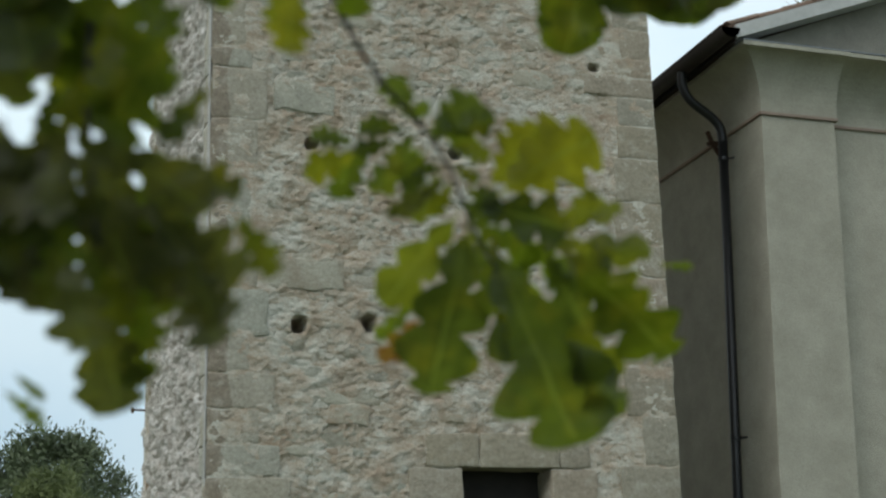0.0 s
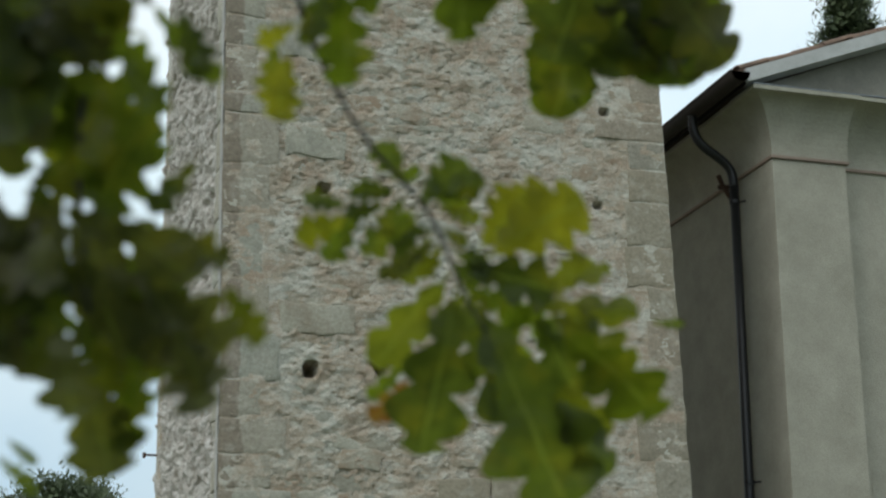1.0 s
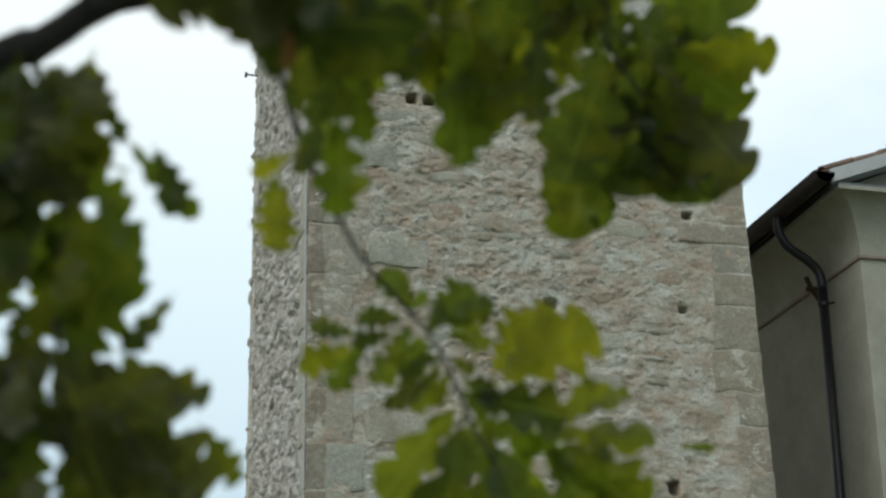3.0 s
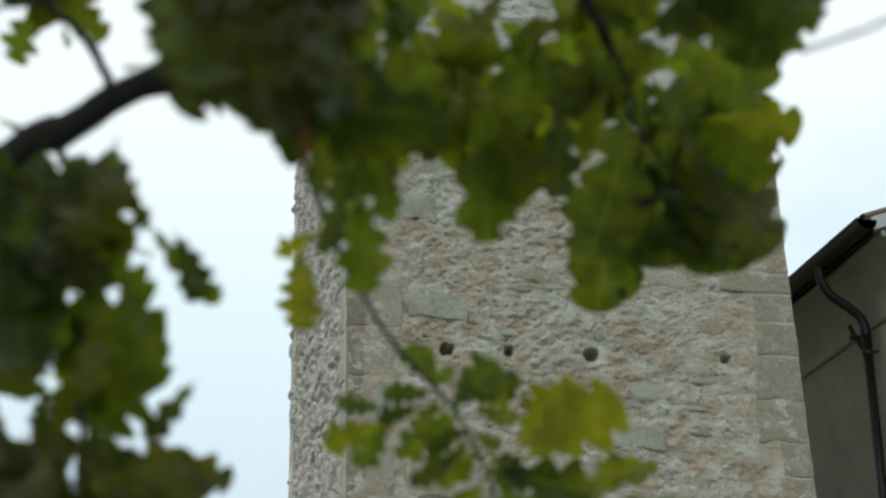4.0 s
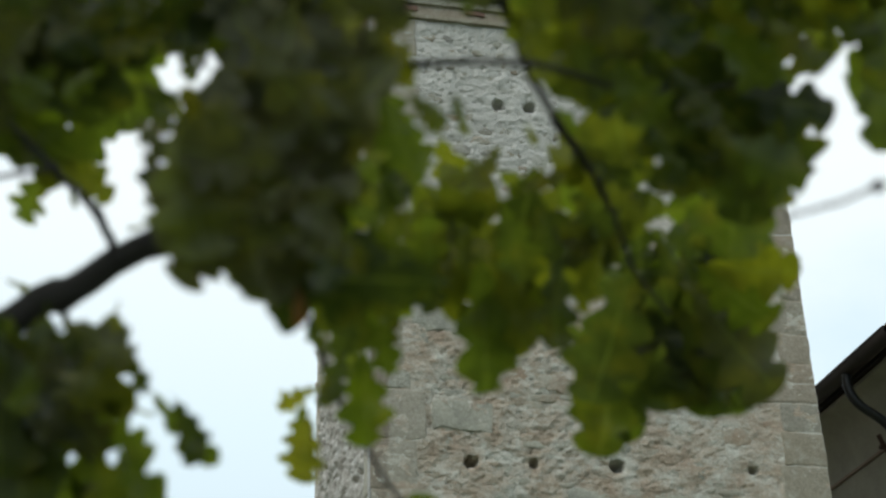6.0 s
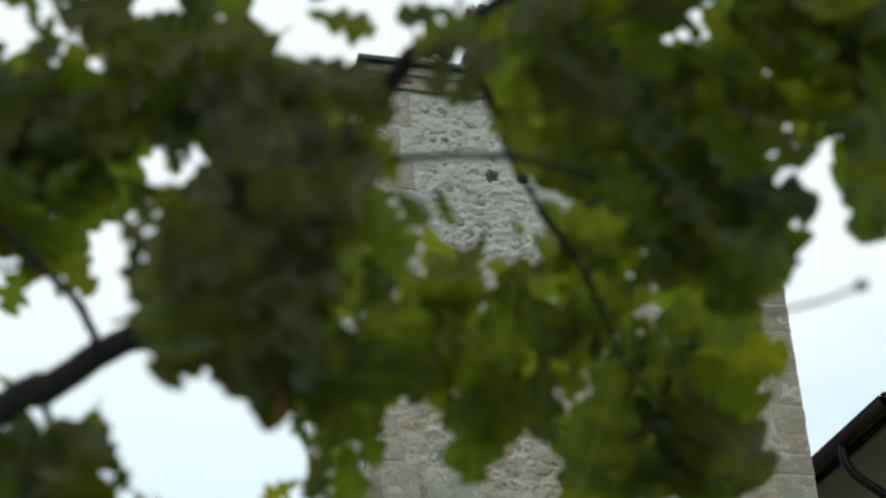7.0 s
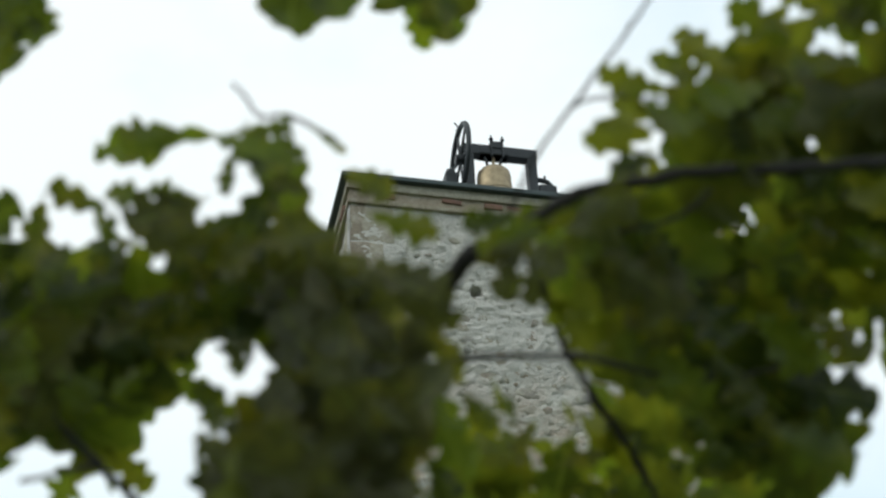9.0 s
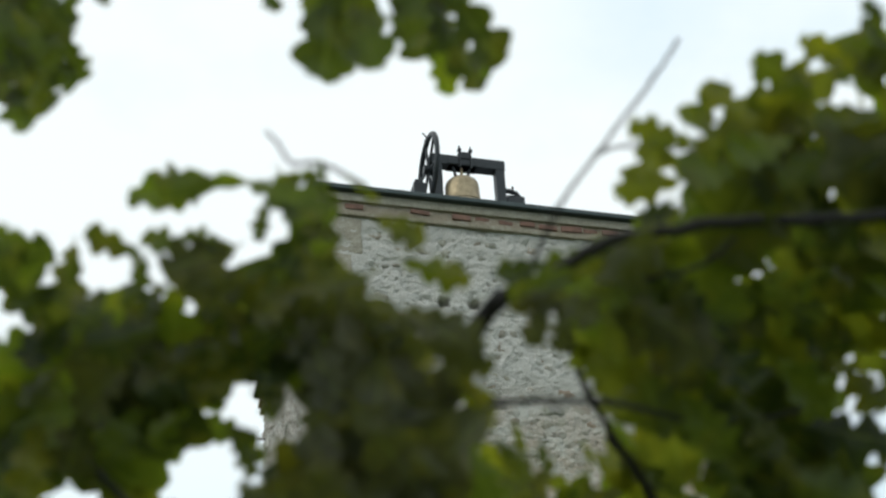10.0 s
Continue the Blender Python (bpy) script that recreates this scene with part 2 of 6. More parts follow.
def add_box(bm, x0, x1, y0, y1, z0, z1, bevel=0.0):
    made = bmesh.ops.create_cube(bm, size=1.0)["verts"]
    for v in made:
        v.co = Vector(((x0 + x1) / 2 + v.co.x * (x1 - x0), (y0 + y1) / 2 + v.co.y * (y1 - y0), (z0 + z1) / 2 + v.co.z * (z1 - z0)))
    if bevel:
        es = list({e for v in made for e in v.link_edges})
        bmesh.ops.bevel(bm, geom=es, offset=bevel, segments=2, affect="EDGES", profile=0.6)


def box_bm(*a, bevel=0.0):
    bm = bmesh.new()
    add_box(bm, *a, bevel=bevel)
    return bm


def tube_bm(points, radii, sides=10):
    """A tapered round bar along a line of points."""
    bm = bmesh.new()
    pts = [Vector(p) for p in points]
    if isinstance(radii, (int, float)):
        radii = [radii] * len(pts)
    rings, side = [], None
    for i, p in enumerate(pts):
        d = (pts[min(i + 1, len(pts) - 1)] - pts[max(i - 1, 0)]).normalized()
        if side is None:
            side = d.orthogonal().normalized()
        side = (side - d * side.dot(d)).normalized()
        up = d.cross(side)
        rings.append([bm.verts.new(p + radii[i] * (math.cos(a) * side + math.sin(a) * up)) for a in [2 * math.pi * k / sides for k in range(sides)]])
    for a, b in zip(rings, rings[1:]):
        for k in range(sides):
            bm.faces.new((a[k], a[(k + 1) % sides], b[(k + 1) % sides], b[k]))
    bm.faces.new(rings[0][::-1])
    bm.faces.new(rings[-1])
    return bm


def smooth_line(pts, steps=5, wobble=0.0, rng=None):
    """Points along a Catmull-Rom line through pts."""
    P = [Vector(p) for p in pts]
    P = [2 * P[0] - P[1]] + P + [2 * P[-1] - P[-2]]
    out = []
    for i in range(1, len(P) - 2):
        for s in range(steps):
            t = s / steps
            a, b, c, d = P[i - 1:i + 3]
            q = 0.5 * (2 * b + (c - a) * t + (2 * a - 5 * b + 4 * c - d) * t * t + (3 * b - a - 3 * c + d) * t ** 3)
            if wobble and rng and (i > 1 or s):
                q = q + wobble * Vector((rng.uniform(-1, 1), rng.uniform(-1, 1), rng.uniform(-1, 1)))
            out.append(q)
    return out + [P[-2]]


LATTICE = np.random.RandomState(7).rand(256, 256)


def value_noise(u, v):
    iu, iv = np.floor(u).astype(int), np.floor(v).astype(int)
    fu, fv = u - iu, v - iv
    fu, fv = fu * fu * (3 - 2 * fu), fv * fv * (3 - 2 * fv)
    g = lambda a, b: LATTICE[a % 256, b % 256]
    return (g(iu, iv) * (1 - fu) + g(iu + 1, iv) * fu) * (1 - fv) + (g(iu, iv + 1) * (1 - fu) + g(iu + 1, iv + 1) * fu) * fv


def fbm(u, v, octaves=5, gain=0.55):
    total, amp, norm = 0, 1.0, 0
    for k in range(octaves):
        total = total + amp * value_noise(u * 2 ** k + 17.3 * k, v * 2 ** k + 9.1 * k)
        norm, amp = norm + amp, amp * gain
    return total / norm


def sheet(name, coords, rows, cols, mat, parent, label=""):
    """A mesh of rows x cols points, joined as quads."""
    idx = np.arange(rows * cols).reshape(rows, cols)
    quads = np.stack([idx[:-1, :-1], idx[:-1, 1:], idx[1:, 1:], idx[1:, :-1]], -1).reshape(-1, 4)
    me = bpy.data.meshes.new(name)
    me.from_pydata(coords.reshape(-1, 3).tolist(), [], quads.tolist())
    me.polygons.foreach_set("use_smooth", np.ones(len(quads), bool))
    return mesh_object(name, me, mat, parent, label)


# ---- ground ----
gb = bmesh.new()
bmesh.ops.create_grid(gb, x_segments=60, y_segments=60, size=1500)
for v in gb.verts:
    r = math.hypot(v.co.x, v.co.y)
    v.co.z = -0.02 + (0.6 * math.sin(v.co.x * 0.02) * math.cos(v.co.y * 0.017) if r > 70 else 0)
tagged(part("ground", gb, MAT_GRASS, None, smooth=True), "mown grass round the church and tower", "ground", kind="structure")

# ---- the stone bell tower ----
W, TOP = 4.4, 10.98
tower = thing("bell_tower", "old square rubble-stone bell tower with dressed corner stones", "tower")
HOLES = [(0.92, 6.09, 0.062, 0.05), (1.51, 6.10, 0.045, 0.045), (2.30, 6.11, 0.07, 0.055), (3.65, 6.14, 0.05, 0.035), (0.795, 4.40, 0.062, 0.075),
         (1.437, 4.43, 0.062, 0.075), (3.78, 7.13, 0.055, 0.04), (1.0, 8.14, 0.06, 0.055), (1.18, 8.14, 0.06, 0.055), (1.333, 10.0, 0.06, 0.06), (1.66, 10.0, 0.06, 0.06),
         (3.40, 4.40, 0.055, 0.065)]
OPEN = (2.257, 3.108, 1.6, 3.155)
LEFT_Z = [0.0, 0.45, 0.92, 1.36, 1.82, 2.3, 2.72, 3.06, 3.34, 3.64, 3.95, 4.27, 4.70, 5.19, 5.784, 6.26, 6.74, 6.95, 7.42, 7.72, 8.2, 8.52, 8.98, 9.3, 9.72, 10.1, 10.5, 10.98]
LEFT_L = [0.7, 0.42, 0.66, 0.4, 0.62, 0.44, 0.7, 0.62, 0.44, 0.58, 0.36, 0.52, 0.42, 0.36, 0.42, 0.5, 0.36, 0.3, 0.52, 0.36, 0.55, 0.34, 0.48, 0.3, 0.5, 0.34, 0.46]
RIGHT_Z = [0.0, 0.5, 0.95, 1.4, 1.85, 2.35, 2.8, 3.2, 3.66, 4.12, 4.58, 5.0, 5.333, 5.75, 6.2, 6.54, 6.84, 7.06, 7.25, 7.57, 7.95, 8.4, 8.72, 9.15, 9.5, 9.95, 10.4, 10.98]
RIGHT_L = [0.6, 0.4, 0.62, 0.4, 0.66, 0.42, 0.6, 0.34, 0.5, 0.3, 0.34, 0.3, 0.5, 0.48, 0.42, 0.4, 0.74, 0.38, 0.32, 0.4, 0.55, 0.36, 0.6, 0.32, 0.5, 0.34, 0.5]


def in_step(zs, ls, z):
    for a, b, n in zip(zs, zs[1:], ls):
        if a <= z < b:
            return n
    return 0.4


DARK_PANEL_Y = 0.3
zs = np.concatenate([np.linspace(0, 2.6, 24)[:-1], np.arange(2.6, TOP + 0.01, 0.0135)])
xs = np.linspace(0.0, W, 330)
X, Z = np.meshgrid(xs, zs)
crevice = np.clip(1 - np.abs(fbm(X * 4.5 + 9, Z * 13, 5, 0.6) - 0.5) * 16, 0, 1) * np.clip(fbm(X * 2.1 + 3, Z * 2.6, 3) * 5 - 2.0, 0, 1)
pits = np.clip(fbm(X * 17, Z * 26, 4, 0.6) * 5 - 2.9, 0, 1)
relief = 0.044 * (fbm(X * 3.6, Z * 5.6, 5) - 0.5) + 0.034 * (fbm(X * 7.3 + 31, Z * 9.5, 4, 0.7) - 0.5) + 0.040 * (fbm(X * 11, Z * 15, 5, 0.74) - 0.5) + 0.008 * crevice + 0.022 * pits
relief = relief * (1 - 0.35 * np.clip((X - 2.4) / 1.0, 0, 1))  # better pointed towards the church
Y = 0.004 + relief
edge = np.minimum(np.clip((X - 0.34) / 0.24, 0, 1), np.clip((W - X - 0.30) / 0.24, 0, 1))
Y = (-0.0065 + 0.35 * relief) * (1 - edge) + Y * edge
for hx, hz, ha, hb in HOLES:
    d = (np.abs(X - hx) / ha) ** 3 + (np.abs(Z - hz) / hb) ** 3 + 1.3 * (fbm(X * 16, Z * 16, 2) - 0.5)
    Y = np.where(d < 1, 0.45, Y + 0.02 * np.exp(-np.maximum(d - 1, 0) * 1.2))
Y = np.where((X > OPEN[0] - 0.02) & (X < OPEN[1] + 0.02) & (Z > OPEN[2]) & (Z < OPEN[3] + 0.02), 3.2, Y)
sheet("front_wall", np.stack([X, Y, Z], -1), len(zs), len(xs), MAT_MORTAR, tower, "rough pale lime mortar with putlog holes")

ys = np.linspace(0.0, W, 150)
YY, Z2 = np.meshgrid(ys, zs)
side_in = np.clip((YY - 0.24) / 0.06, 0, 1)
side_rough = fbm(YY * 3.4 + 50, Z2 * 9, 5, 0.68)
side_pits = np.clip(fbm(YY * 5 + 20, Z2 * 12, 4, 0.6) * 6 - 3.1, 0, 1)
side_x = 0.002 + side_in * (0.02 - 0.14 * (side_rough - 0.5) + 0.05 * side_pits)
sheet("side_wall", np.stack([side_x, YY, Z2], -1)[:, ::-1], len(zs), len(ys), MAT_SIDE, tower, "pale deeply weathered rubble face")
part("back_wall", box_bm(0.02, W - 0.02, W - 0.3, W, 0, TOP), MAT_MORTAR, tower)
part("far_side_wall", box_bm(W - 0.3, W - 0.012, 0.03, W - 0.3, 0, TOP), MAT_MORTAR, tower)
# cornice, flashing and roof of the tower
part("ledge", box_bm(-0.04, W + 0.04, -0.04, W + 0.04, TOP, TOP + 0.05, bevel=0.012), MAT_QUOIN_BUFF, tower, "thin grey stone ledge")
part("cornice_band", box_bm(-0.055, W + 0.055, -0.055, W + 0.055, 11.16, 11.27, bevel=0.01), MAT_QUOIN, tower, "grey mortar band under the roof edge")
part("brick_bed", box_bm(-0.02, W + 0.02, -0.02, W + 0.02, TOP + 0.05, 11.16), MAT_QUOIN_BUFF, tower)
part("flashing", box_bm(-0.12, W + 0.12, -0.12, W + 0.12, 11.27, 11.33, bevel=0.012), MAT_FLASH, tower, "dark green sheet-metal roof edge")
rb = bmesh.new()
lo = [rb.verts.new(p) for p in ((-0.1, -0.1, 11.33), (W + 0.1, -0.1, 11.33), (W + 0.1, W + 0.1, 11.33), (-0.1, W + 0.1, 11.33))]
hi = rb.verts.new((W / 2, W / 2, 11.75))
for i in range(4):
    rb.faces.new((lo[i], lo[(i + 1) % 4], hi))
part("roof", rb, MAT_LEAD, tower, "low lead-grey metal roof")

def worn_block(x0, x1, y0, y1, z0, z1, wear):
    """A dressed block with softened arrises and an uneven face."""
    bm = box_bm(x0, x1, y0, y1, z0, z1, bevel=0.012)
    long_edges = [e for e in bm.edges if e.calc_length() > 0.1]
    bmesh.ops.subdivide_edges(bm, edges=long_edges, cuts=4, use_grid_fill=True)
    for v in bm.verts:
        q = v.co * 5.0
        v.co += Vector((noise.noise(q), 0.18 * noise.noise(q + Vector((5, 0, 0))), noise.noise(q + Vector((0, 7, 0))))) * wear
    return bm


# door lintel and jamb stones
part("lintel", worn_block(1.93, 2.42, -0.012, 0.3, 3.17, 3.46, 0.022), MAT_QUOIN_BUFF, tower, "buff stone lintel over the dark opening", smooth=True)
part("lintel", worn_block(2.435, 3.19, -0.016, 0.3, 3.165, 3.47, 0.022), MAT_QUOIN_BUFF, tower, "buff stone lintel over the dark opening", smooth=True)
for x0, x1, z0, z1 in ((1.76, 2.257, 2.86, 3.155), (1.9, 2.257, 2.4, 2.85), (1.7, 2.257, 1.95, 2.39), (3.108, 3.56, 2.84, 3.15), (3.108, 3.42, 2.4, 2.83), (3.108, 3.6, 1.95, 2.39), (3.2, 3.5, 3.17, 3.45)):
    part("jamb_stone", worn_block(x0, x1, -0.01, 0.35, z0, z1, 0.022), MAT_QUOIN_BUFF, tower, smooth=True)


# added near-black panel: the shade inside the opening put into its colour
part("dark_opening_panel", box_bm(OPEN[0] - 0.03, OPEN[1] + 0.03, DARK_PANEL_Y + 0.02, DARK_PANEL_Y + 0.07, 1.5, 3.2), MAT_DARK, tower, "near-black panel painted as the shade deep in the opening")


# a few larger blocks in the rubble
for x0, x1, z0, z1 in ((0.52, 1.20, 4.72, 4.99), (0.56, 1.14, 6.38, 6.66), (1.05, 1.42, 3.52, 3.70), (2.45, 2.95, 5.22, 5.44), (2.9, 3.4, 8.0, 8.2), (0.45, 0.85, 7.35, 7.65)):
    part("large_block", worn_block(x0, x1, -0.006, 0.2, z0, z1, 0.05), MAT_STONE, tower, smooth=True)
part("limewash_strip", worn_block(-0.019, -0.006, 0.006, 0.11, 2.3, TOP, 0.012), MAT_LIMEWASH, tower, "pale limewashed margin at the corner", smooth=True)


def quoins(zlist, lengths, right):
    rng = random.Random(5 if right else 3)
    for k, (a, b, n) in enumerate(zip(zlist, zlist[1:], lengths)):
        ret = 0.62 - n * 0.55 + rng.uniform(-0.04, 0.04)
        dy = rng.uniform(-0.0105, -0.007)
        dx = rng.uniform(0.0, 0.012)
        g = rng.uniform(0.004, 0.010)
        x0, x1 = (-dx, n) if not right else (W - n, W + dx)
        bm = worn_block(x0, x1, dy, max(0.2, ret), a + g, b - g * 0.7, 0.024)
        part("quoin", bm, MAT_QUOIN_BUFF if right else MAT_QUOIN, tower, smooth=True)


quoins(LEFT_Z, LEFT_L, False)
quoins(RIGHT_Z, RIGHT_L, True)

# brick course under the roof, front and visible side
brick_bm = box_bm(-0.115, 0.115, -0.03, 0.05, -0.034, 0.034, bevel=0.008)
brick_me = bpy.data.meshes.new("brick")
brick_bm.to_mesh(brick_me)
brick_bm.free()
brick_me.materials.append(MAT_BRICK)
rng = random.Random(11)
for k in range(18):
    if rng.random() < (0.5 if k < 5 else 0.08):
        continue
    ob = mesh_object("brick", brick_me, None, tower)
    ob.matrix_basis = pose(0.1 + k * 0.247 + rng.uniform(-0.035, 0.035), -0.004 + rng.uniform(-0.01, 0.012), 11.105 + rng.uniform(-0.014, 0.012), 0, rng.uniform(-4, 4), rng.uniform(-4, 4)) @ Matrix.Diagonal((rng.uniform(0.7, 1.06), 1, rng.uniform(0.7, 1.15), 1))
    ob = mesh_object("brick", brick_me, None, tower)
    ob.matrix_basis = pose(-0.01 + rng.uniform(-0.01, 0.012), 0.1 + k * 0.247, 11.095, 0, 0, 90 + rng.uniform(-2, 2))


# ---- rubble stones of the tower ----
def stone_template(seed, sides=11, power=3.0, flat=0.8):
    """A worn lump: x and z from -1 to 1, its face at y = -1, its root in the mortar at y = +0.8."""
    r = random.Random(seed)
    off = [r.uniform(0.72, 1.12) for _ in range(sides)]
    sk = r.uniform(-0.2, 0.2)
    V, F = [], []
    for rad, y in ((1.06, 0.8), (0.93, -0.25), (0.74, -0.78), (0.42, -1.0)):
        for k in range(sides):
            a = 2 * math.pi * (k + 0.3) / sides
            c, s = math.cos(a), math.sin(a)
            q = (abs(c) ** power + abs(s) ** power) ** (-1 / power)
            w = rad * q * off[k]
            V.append((w * c + sk * w * s, y + (r.uniform(-0.45, 0.3) if y < 0 else 0), w * s + r.uniform(-0.05, 0.05)))
    V.append((0, -1.0 + r.uniform(-0.2, 0.2), 0))
    for ring in range(3):
        for k in range(sides):
            a, b = ring * sides + k, ring * sides + (k + 1) % sides
            F.append((a, b, b + sides, a + sides))
    for k in range(sides):
        F.append((3 * sides + k, 3 * sides + (k + 1) % sides, 4 * sides))
    return V, F


TEMPLATES = [stone_template(s, 13, 4.5 if s % 2 else 3.0) for s in range(16)]
STONE_MESH = []
for V, F in TEMPLATES:
    me = bpy.data.meshes.new("stone")
    me.from_pydata(V, [], F)
    me.polygons.foreach_set("use_smooth", np.ones(len(F), bool))
    me.materials.append(MAT_STONE)
    STONE_MESH.append(me)


class Lumps:
    """Collects stones into one mesh."""

    def __init__(self):
        self.V, self.F = [], []

    def add(self, template, m):
        base = len(self.V)
        V, F = template
        self.V += [tuple(m @ Vector(v)) for v in V]
        self.F += [tuple(base + i for i in q) for q in F]

    def done(self, name, mat, parent, label):
        me = bpy.data.meshes.new(name)
        me.from_pydata(self.V, [], self.F)
        me.polygons.foreach_set("use_smooth", np.ones(len(self.F), bool))
        return tagged(mesh_object(name, me, mat, parent, label), kind="stuff")


def clear_of_openings(x, z, hw, hh):
    if OPEN[0] - 0.5 < x < OPEN[1] + 0.55 and z < 3.52:
        return False
    for hx, hz, ha, hb in HOLES:
        if abs(x - hx) < ha + hw * 0.85 and abs(z - hz) < hb + hh * 0.85:
            return False
    return True


rng = random.Random(21)
singles, lower, upper = 0, Lumps(), Lumps()
z = 2.7
while z < TOP - 0.05:
    high = z > 8.3
    h = rng.uniform(0.07, 0.17) if high else rng.choice((0.09, 0.12, 0.15, 0.19, 0.24)) * rng.uniform(0.9, 1.1)
    h = min(h, TOP - 0.02 - z)
    x = in_step(LEFT_Z, LEFT_L, z + h / 2) + 0.02
    stop = W - in_step(RIGHT_Z, RIGHT_L, z + h / 2) - 0.02
    while x < stop - 0.05:
        w = min(h * (rng.uniform(0.8, 2.0) if high else rng.uniform(1.0, 3.6)), 0.62, stop - x)
        cx, cz = x + w / 2, z + h / 2 + rng.uniform(-0.03, 0.03)
        hw, hh = w / 2 - rng.uniform(0.006, 0.02), h / 2 - rng.uniform(0.002, 0.014)
        x += w
        if hw < 0.025 or not clear_of_openings(cx, cz, hw, hh) or rng.random() < (0.30 if high else 0.22):
            continue
        deep = rng.uniform(0.010, 0.020)
        m = Matrix.Translation((cx, rng.uniform(0.014, 0.036), cz)) @ pose(0, 0, 0, rng.uniform(-4, 4), rng.uniform(-5, 5), rng.uniform(-4, 4)) @ Matrix.Diagonal((hw, deep, hh, 1))
        k = rng.randrange(16)
        if high:
            upper.add(TEMPLATES[k], m)
        elif singles < 300 and z > 3.2:
            mesh_object("stone", STONE_MESH[k], None, tower).matrix_basis = m
            singles += 1
        else:
            lower.add(TEMPLATES[k], m)
    z += h
lower.done("lower_rubble", MAT_STONE_JOINED, tower, "buff and grey rubble stones set in lime")
upper.done("upper_rubble", MAT_COBBLE, tower, "small brown and grey rubble in pale mortar")

side = Lumps()
z = 2.2
while z < TOP - 0.05:
    h = rng.uniform(0.09, 0.17)
    y = 0.3
    while y < W - 0.4:
        w = h * rng.uniform(0.8, 1.9)
        if rng.random() < 0.8:
            m = Matrix.Translation((rng.uniform(0.025, 0.075), y + w / 2, z + h / 2)) @ pose(0, 0, -90) @ pose(0, 0, 0, rng.uniform(-10, 10), rng.uniform(-9, 9), rng.uniform(-12, 12)) @ Matrix.Diagonal((w / 2 - 0.014, rng.uniform(0.035, 0.075), h / 2 - 0.012, 1))
            side.add(TEMPLATES[rng.randrange(16)], m)
        y += w
    z += h
side.done("side_rubble", MAT_SIDE, tower, "protruding grey rubble stones")

# small iron pegs in the tower's far edge
for pz in (4.31, 10.53):
    peg = thing("iron_peg", "short rusty iron peg driven into the tower wall", "peg", (-0.02, 4.25, pz))
    part("shaft", tube_bm(((0.06, 0, 0), (-0.10, 0, 0.005)), 0.012, 6), MAT_RUST, peg)
    part("head", box_bm(-0.13, -0.10, -0.025, 0.025, -0.03, 0.03, bevel=0.006), MAT_RUST, peg)

# ---- bell and its frame on the tower roof ----
BY = 0.6
bell_frame = thing("steel_gantry", "dark steel portal gantry standing on the tower roof", "gantry")
part("post", box_bm(2.19, 2.30, BY - 0.06, BY + 0.06, 11.36, 12.34, bevel=0.008), MAT_DARK_METAL, bell_frame)
part("post", box_bm(1.43, 1.54, BY - 0.06, BY + 0.06, 11.36, 12.34, bevel=0.008), MAT_DARK_METAL, bell_frame)
part("beam", box_bm(1.40, 2.31, BY - 0.065, BY + 0.065, 12.32, 12.46, bevel=0.008), MAT_DARK_METAL, bell_frame)
for x0 in (1.36, 2.12):
    part("foot_plate", box_bm(x0, x0 + 0.25, BY - 0.14, BY + 0.14, 11.36, 11.40, bevel=0.006), MAT_DARK_METAL, bell_frame)
part("sole_beam", box_bm(1.15, 2.6, BY - 0.05, BY + 0.05, 11.30, 11.36, bevel=0.006), MAT_DARK_METAL, bell_frame)

bell = thing("church_bell", "bronze church bell hung from a steel headstock", "bell", (1.78, BY, 12.16))
prof = [(0.0, 0.135), (0.06, 0.135), (0.12, 0.126), (0.165, 0.105), (0.192, 0.07), (0.203, 0.01), (0.203, -0.07), (0.208, -0.16), (0.22, -0.26), (0.245, -0.36), (0.29, -0.46), (0.305, -0.49), (0.29, -0.5), (0.25, -0.44), (0.19, -0.3), (0.17, 0.0)]
prof = [(0.99 * r, 0.9 * zz - 0.155) for r, zz in prof]
bb = bmesh.new()
rings = [[bb.verts.new((r * math.cos(a), r * math.sin(a), zz)) for a in [2 * math.pi * k / 36 for k in range(36)]] for r, zz in prof[1:]]
for a, b in zip(rings, rings[1:]):
    for k in range(36):
        bb.faces.new((a[k], b[k], b[(k + 1) % 36], a[(k + 1) % 36]))
bb.faces.new(rings[0])
part("bell_body", bb, MAT_BRONZE, bell, smooth=True)
for zz, r in ((-0.44, 0.262),):
    part("moulding_ring", tube_bm([(r * math.cos(a), r * math.sin(a), zz) for a in [2 * math.pi * k / 36 for k in range(37)]], 0.007, 6), MAT_BRONZE, bell)
for dx in (-0.09, 0.0, 0.09):
    part("crown_loop", tube_bm(smooth_line(((dx * 0.7, 0, 0.0), (dx, -0.03, 0.1), (dx * 1.2, 0, 0.2))), 0.018, 8), MAT_BRONZE if dx == 0 else MAT_DARK_METAL, bell)
part("headstock", box_bm(-0.17, 0.19, -0.08, 0.08, 0.16, 0.25, bevel=0.012), MAT_DARK_METAL, bell)
part("yoke_plate", box_bm(-0.04, 0.115, -0.09, 0.09, 0.25, 0.35, bevel=0.01), MAT_DARK_METAL, bell)
for dx in (-0.03, 0.105):
    part("hanger_bolt", tube_bm(((dx, -0.095, 0.1), (dx, -0.095, 0.42)), 0.011, 6), MAT_DARK_METAL, bell)
    part("nut", box_bm(dx - 0.022, dx + 0.022, -0.117, -0.073, 0.35, 0.375, bevel=0.004), MAT_DARK_METAL, bell)
part("clapper", tube_bm(((0, 0, 0.0), (0, 0, -0.35), (0, 0, -0.45), (0, 0, -0.52)), (0.015, 0.02, 0.05, 0.02), 10), MAT_RUST, bell)

WO = Vector((-0.39, 0, 0.08))


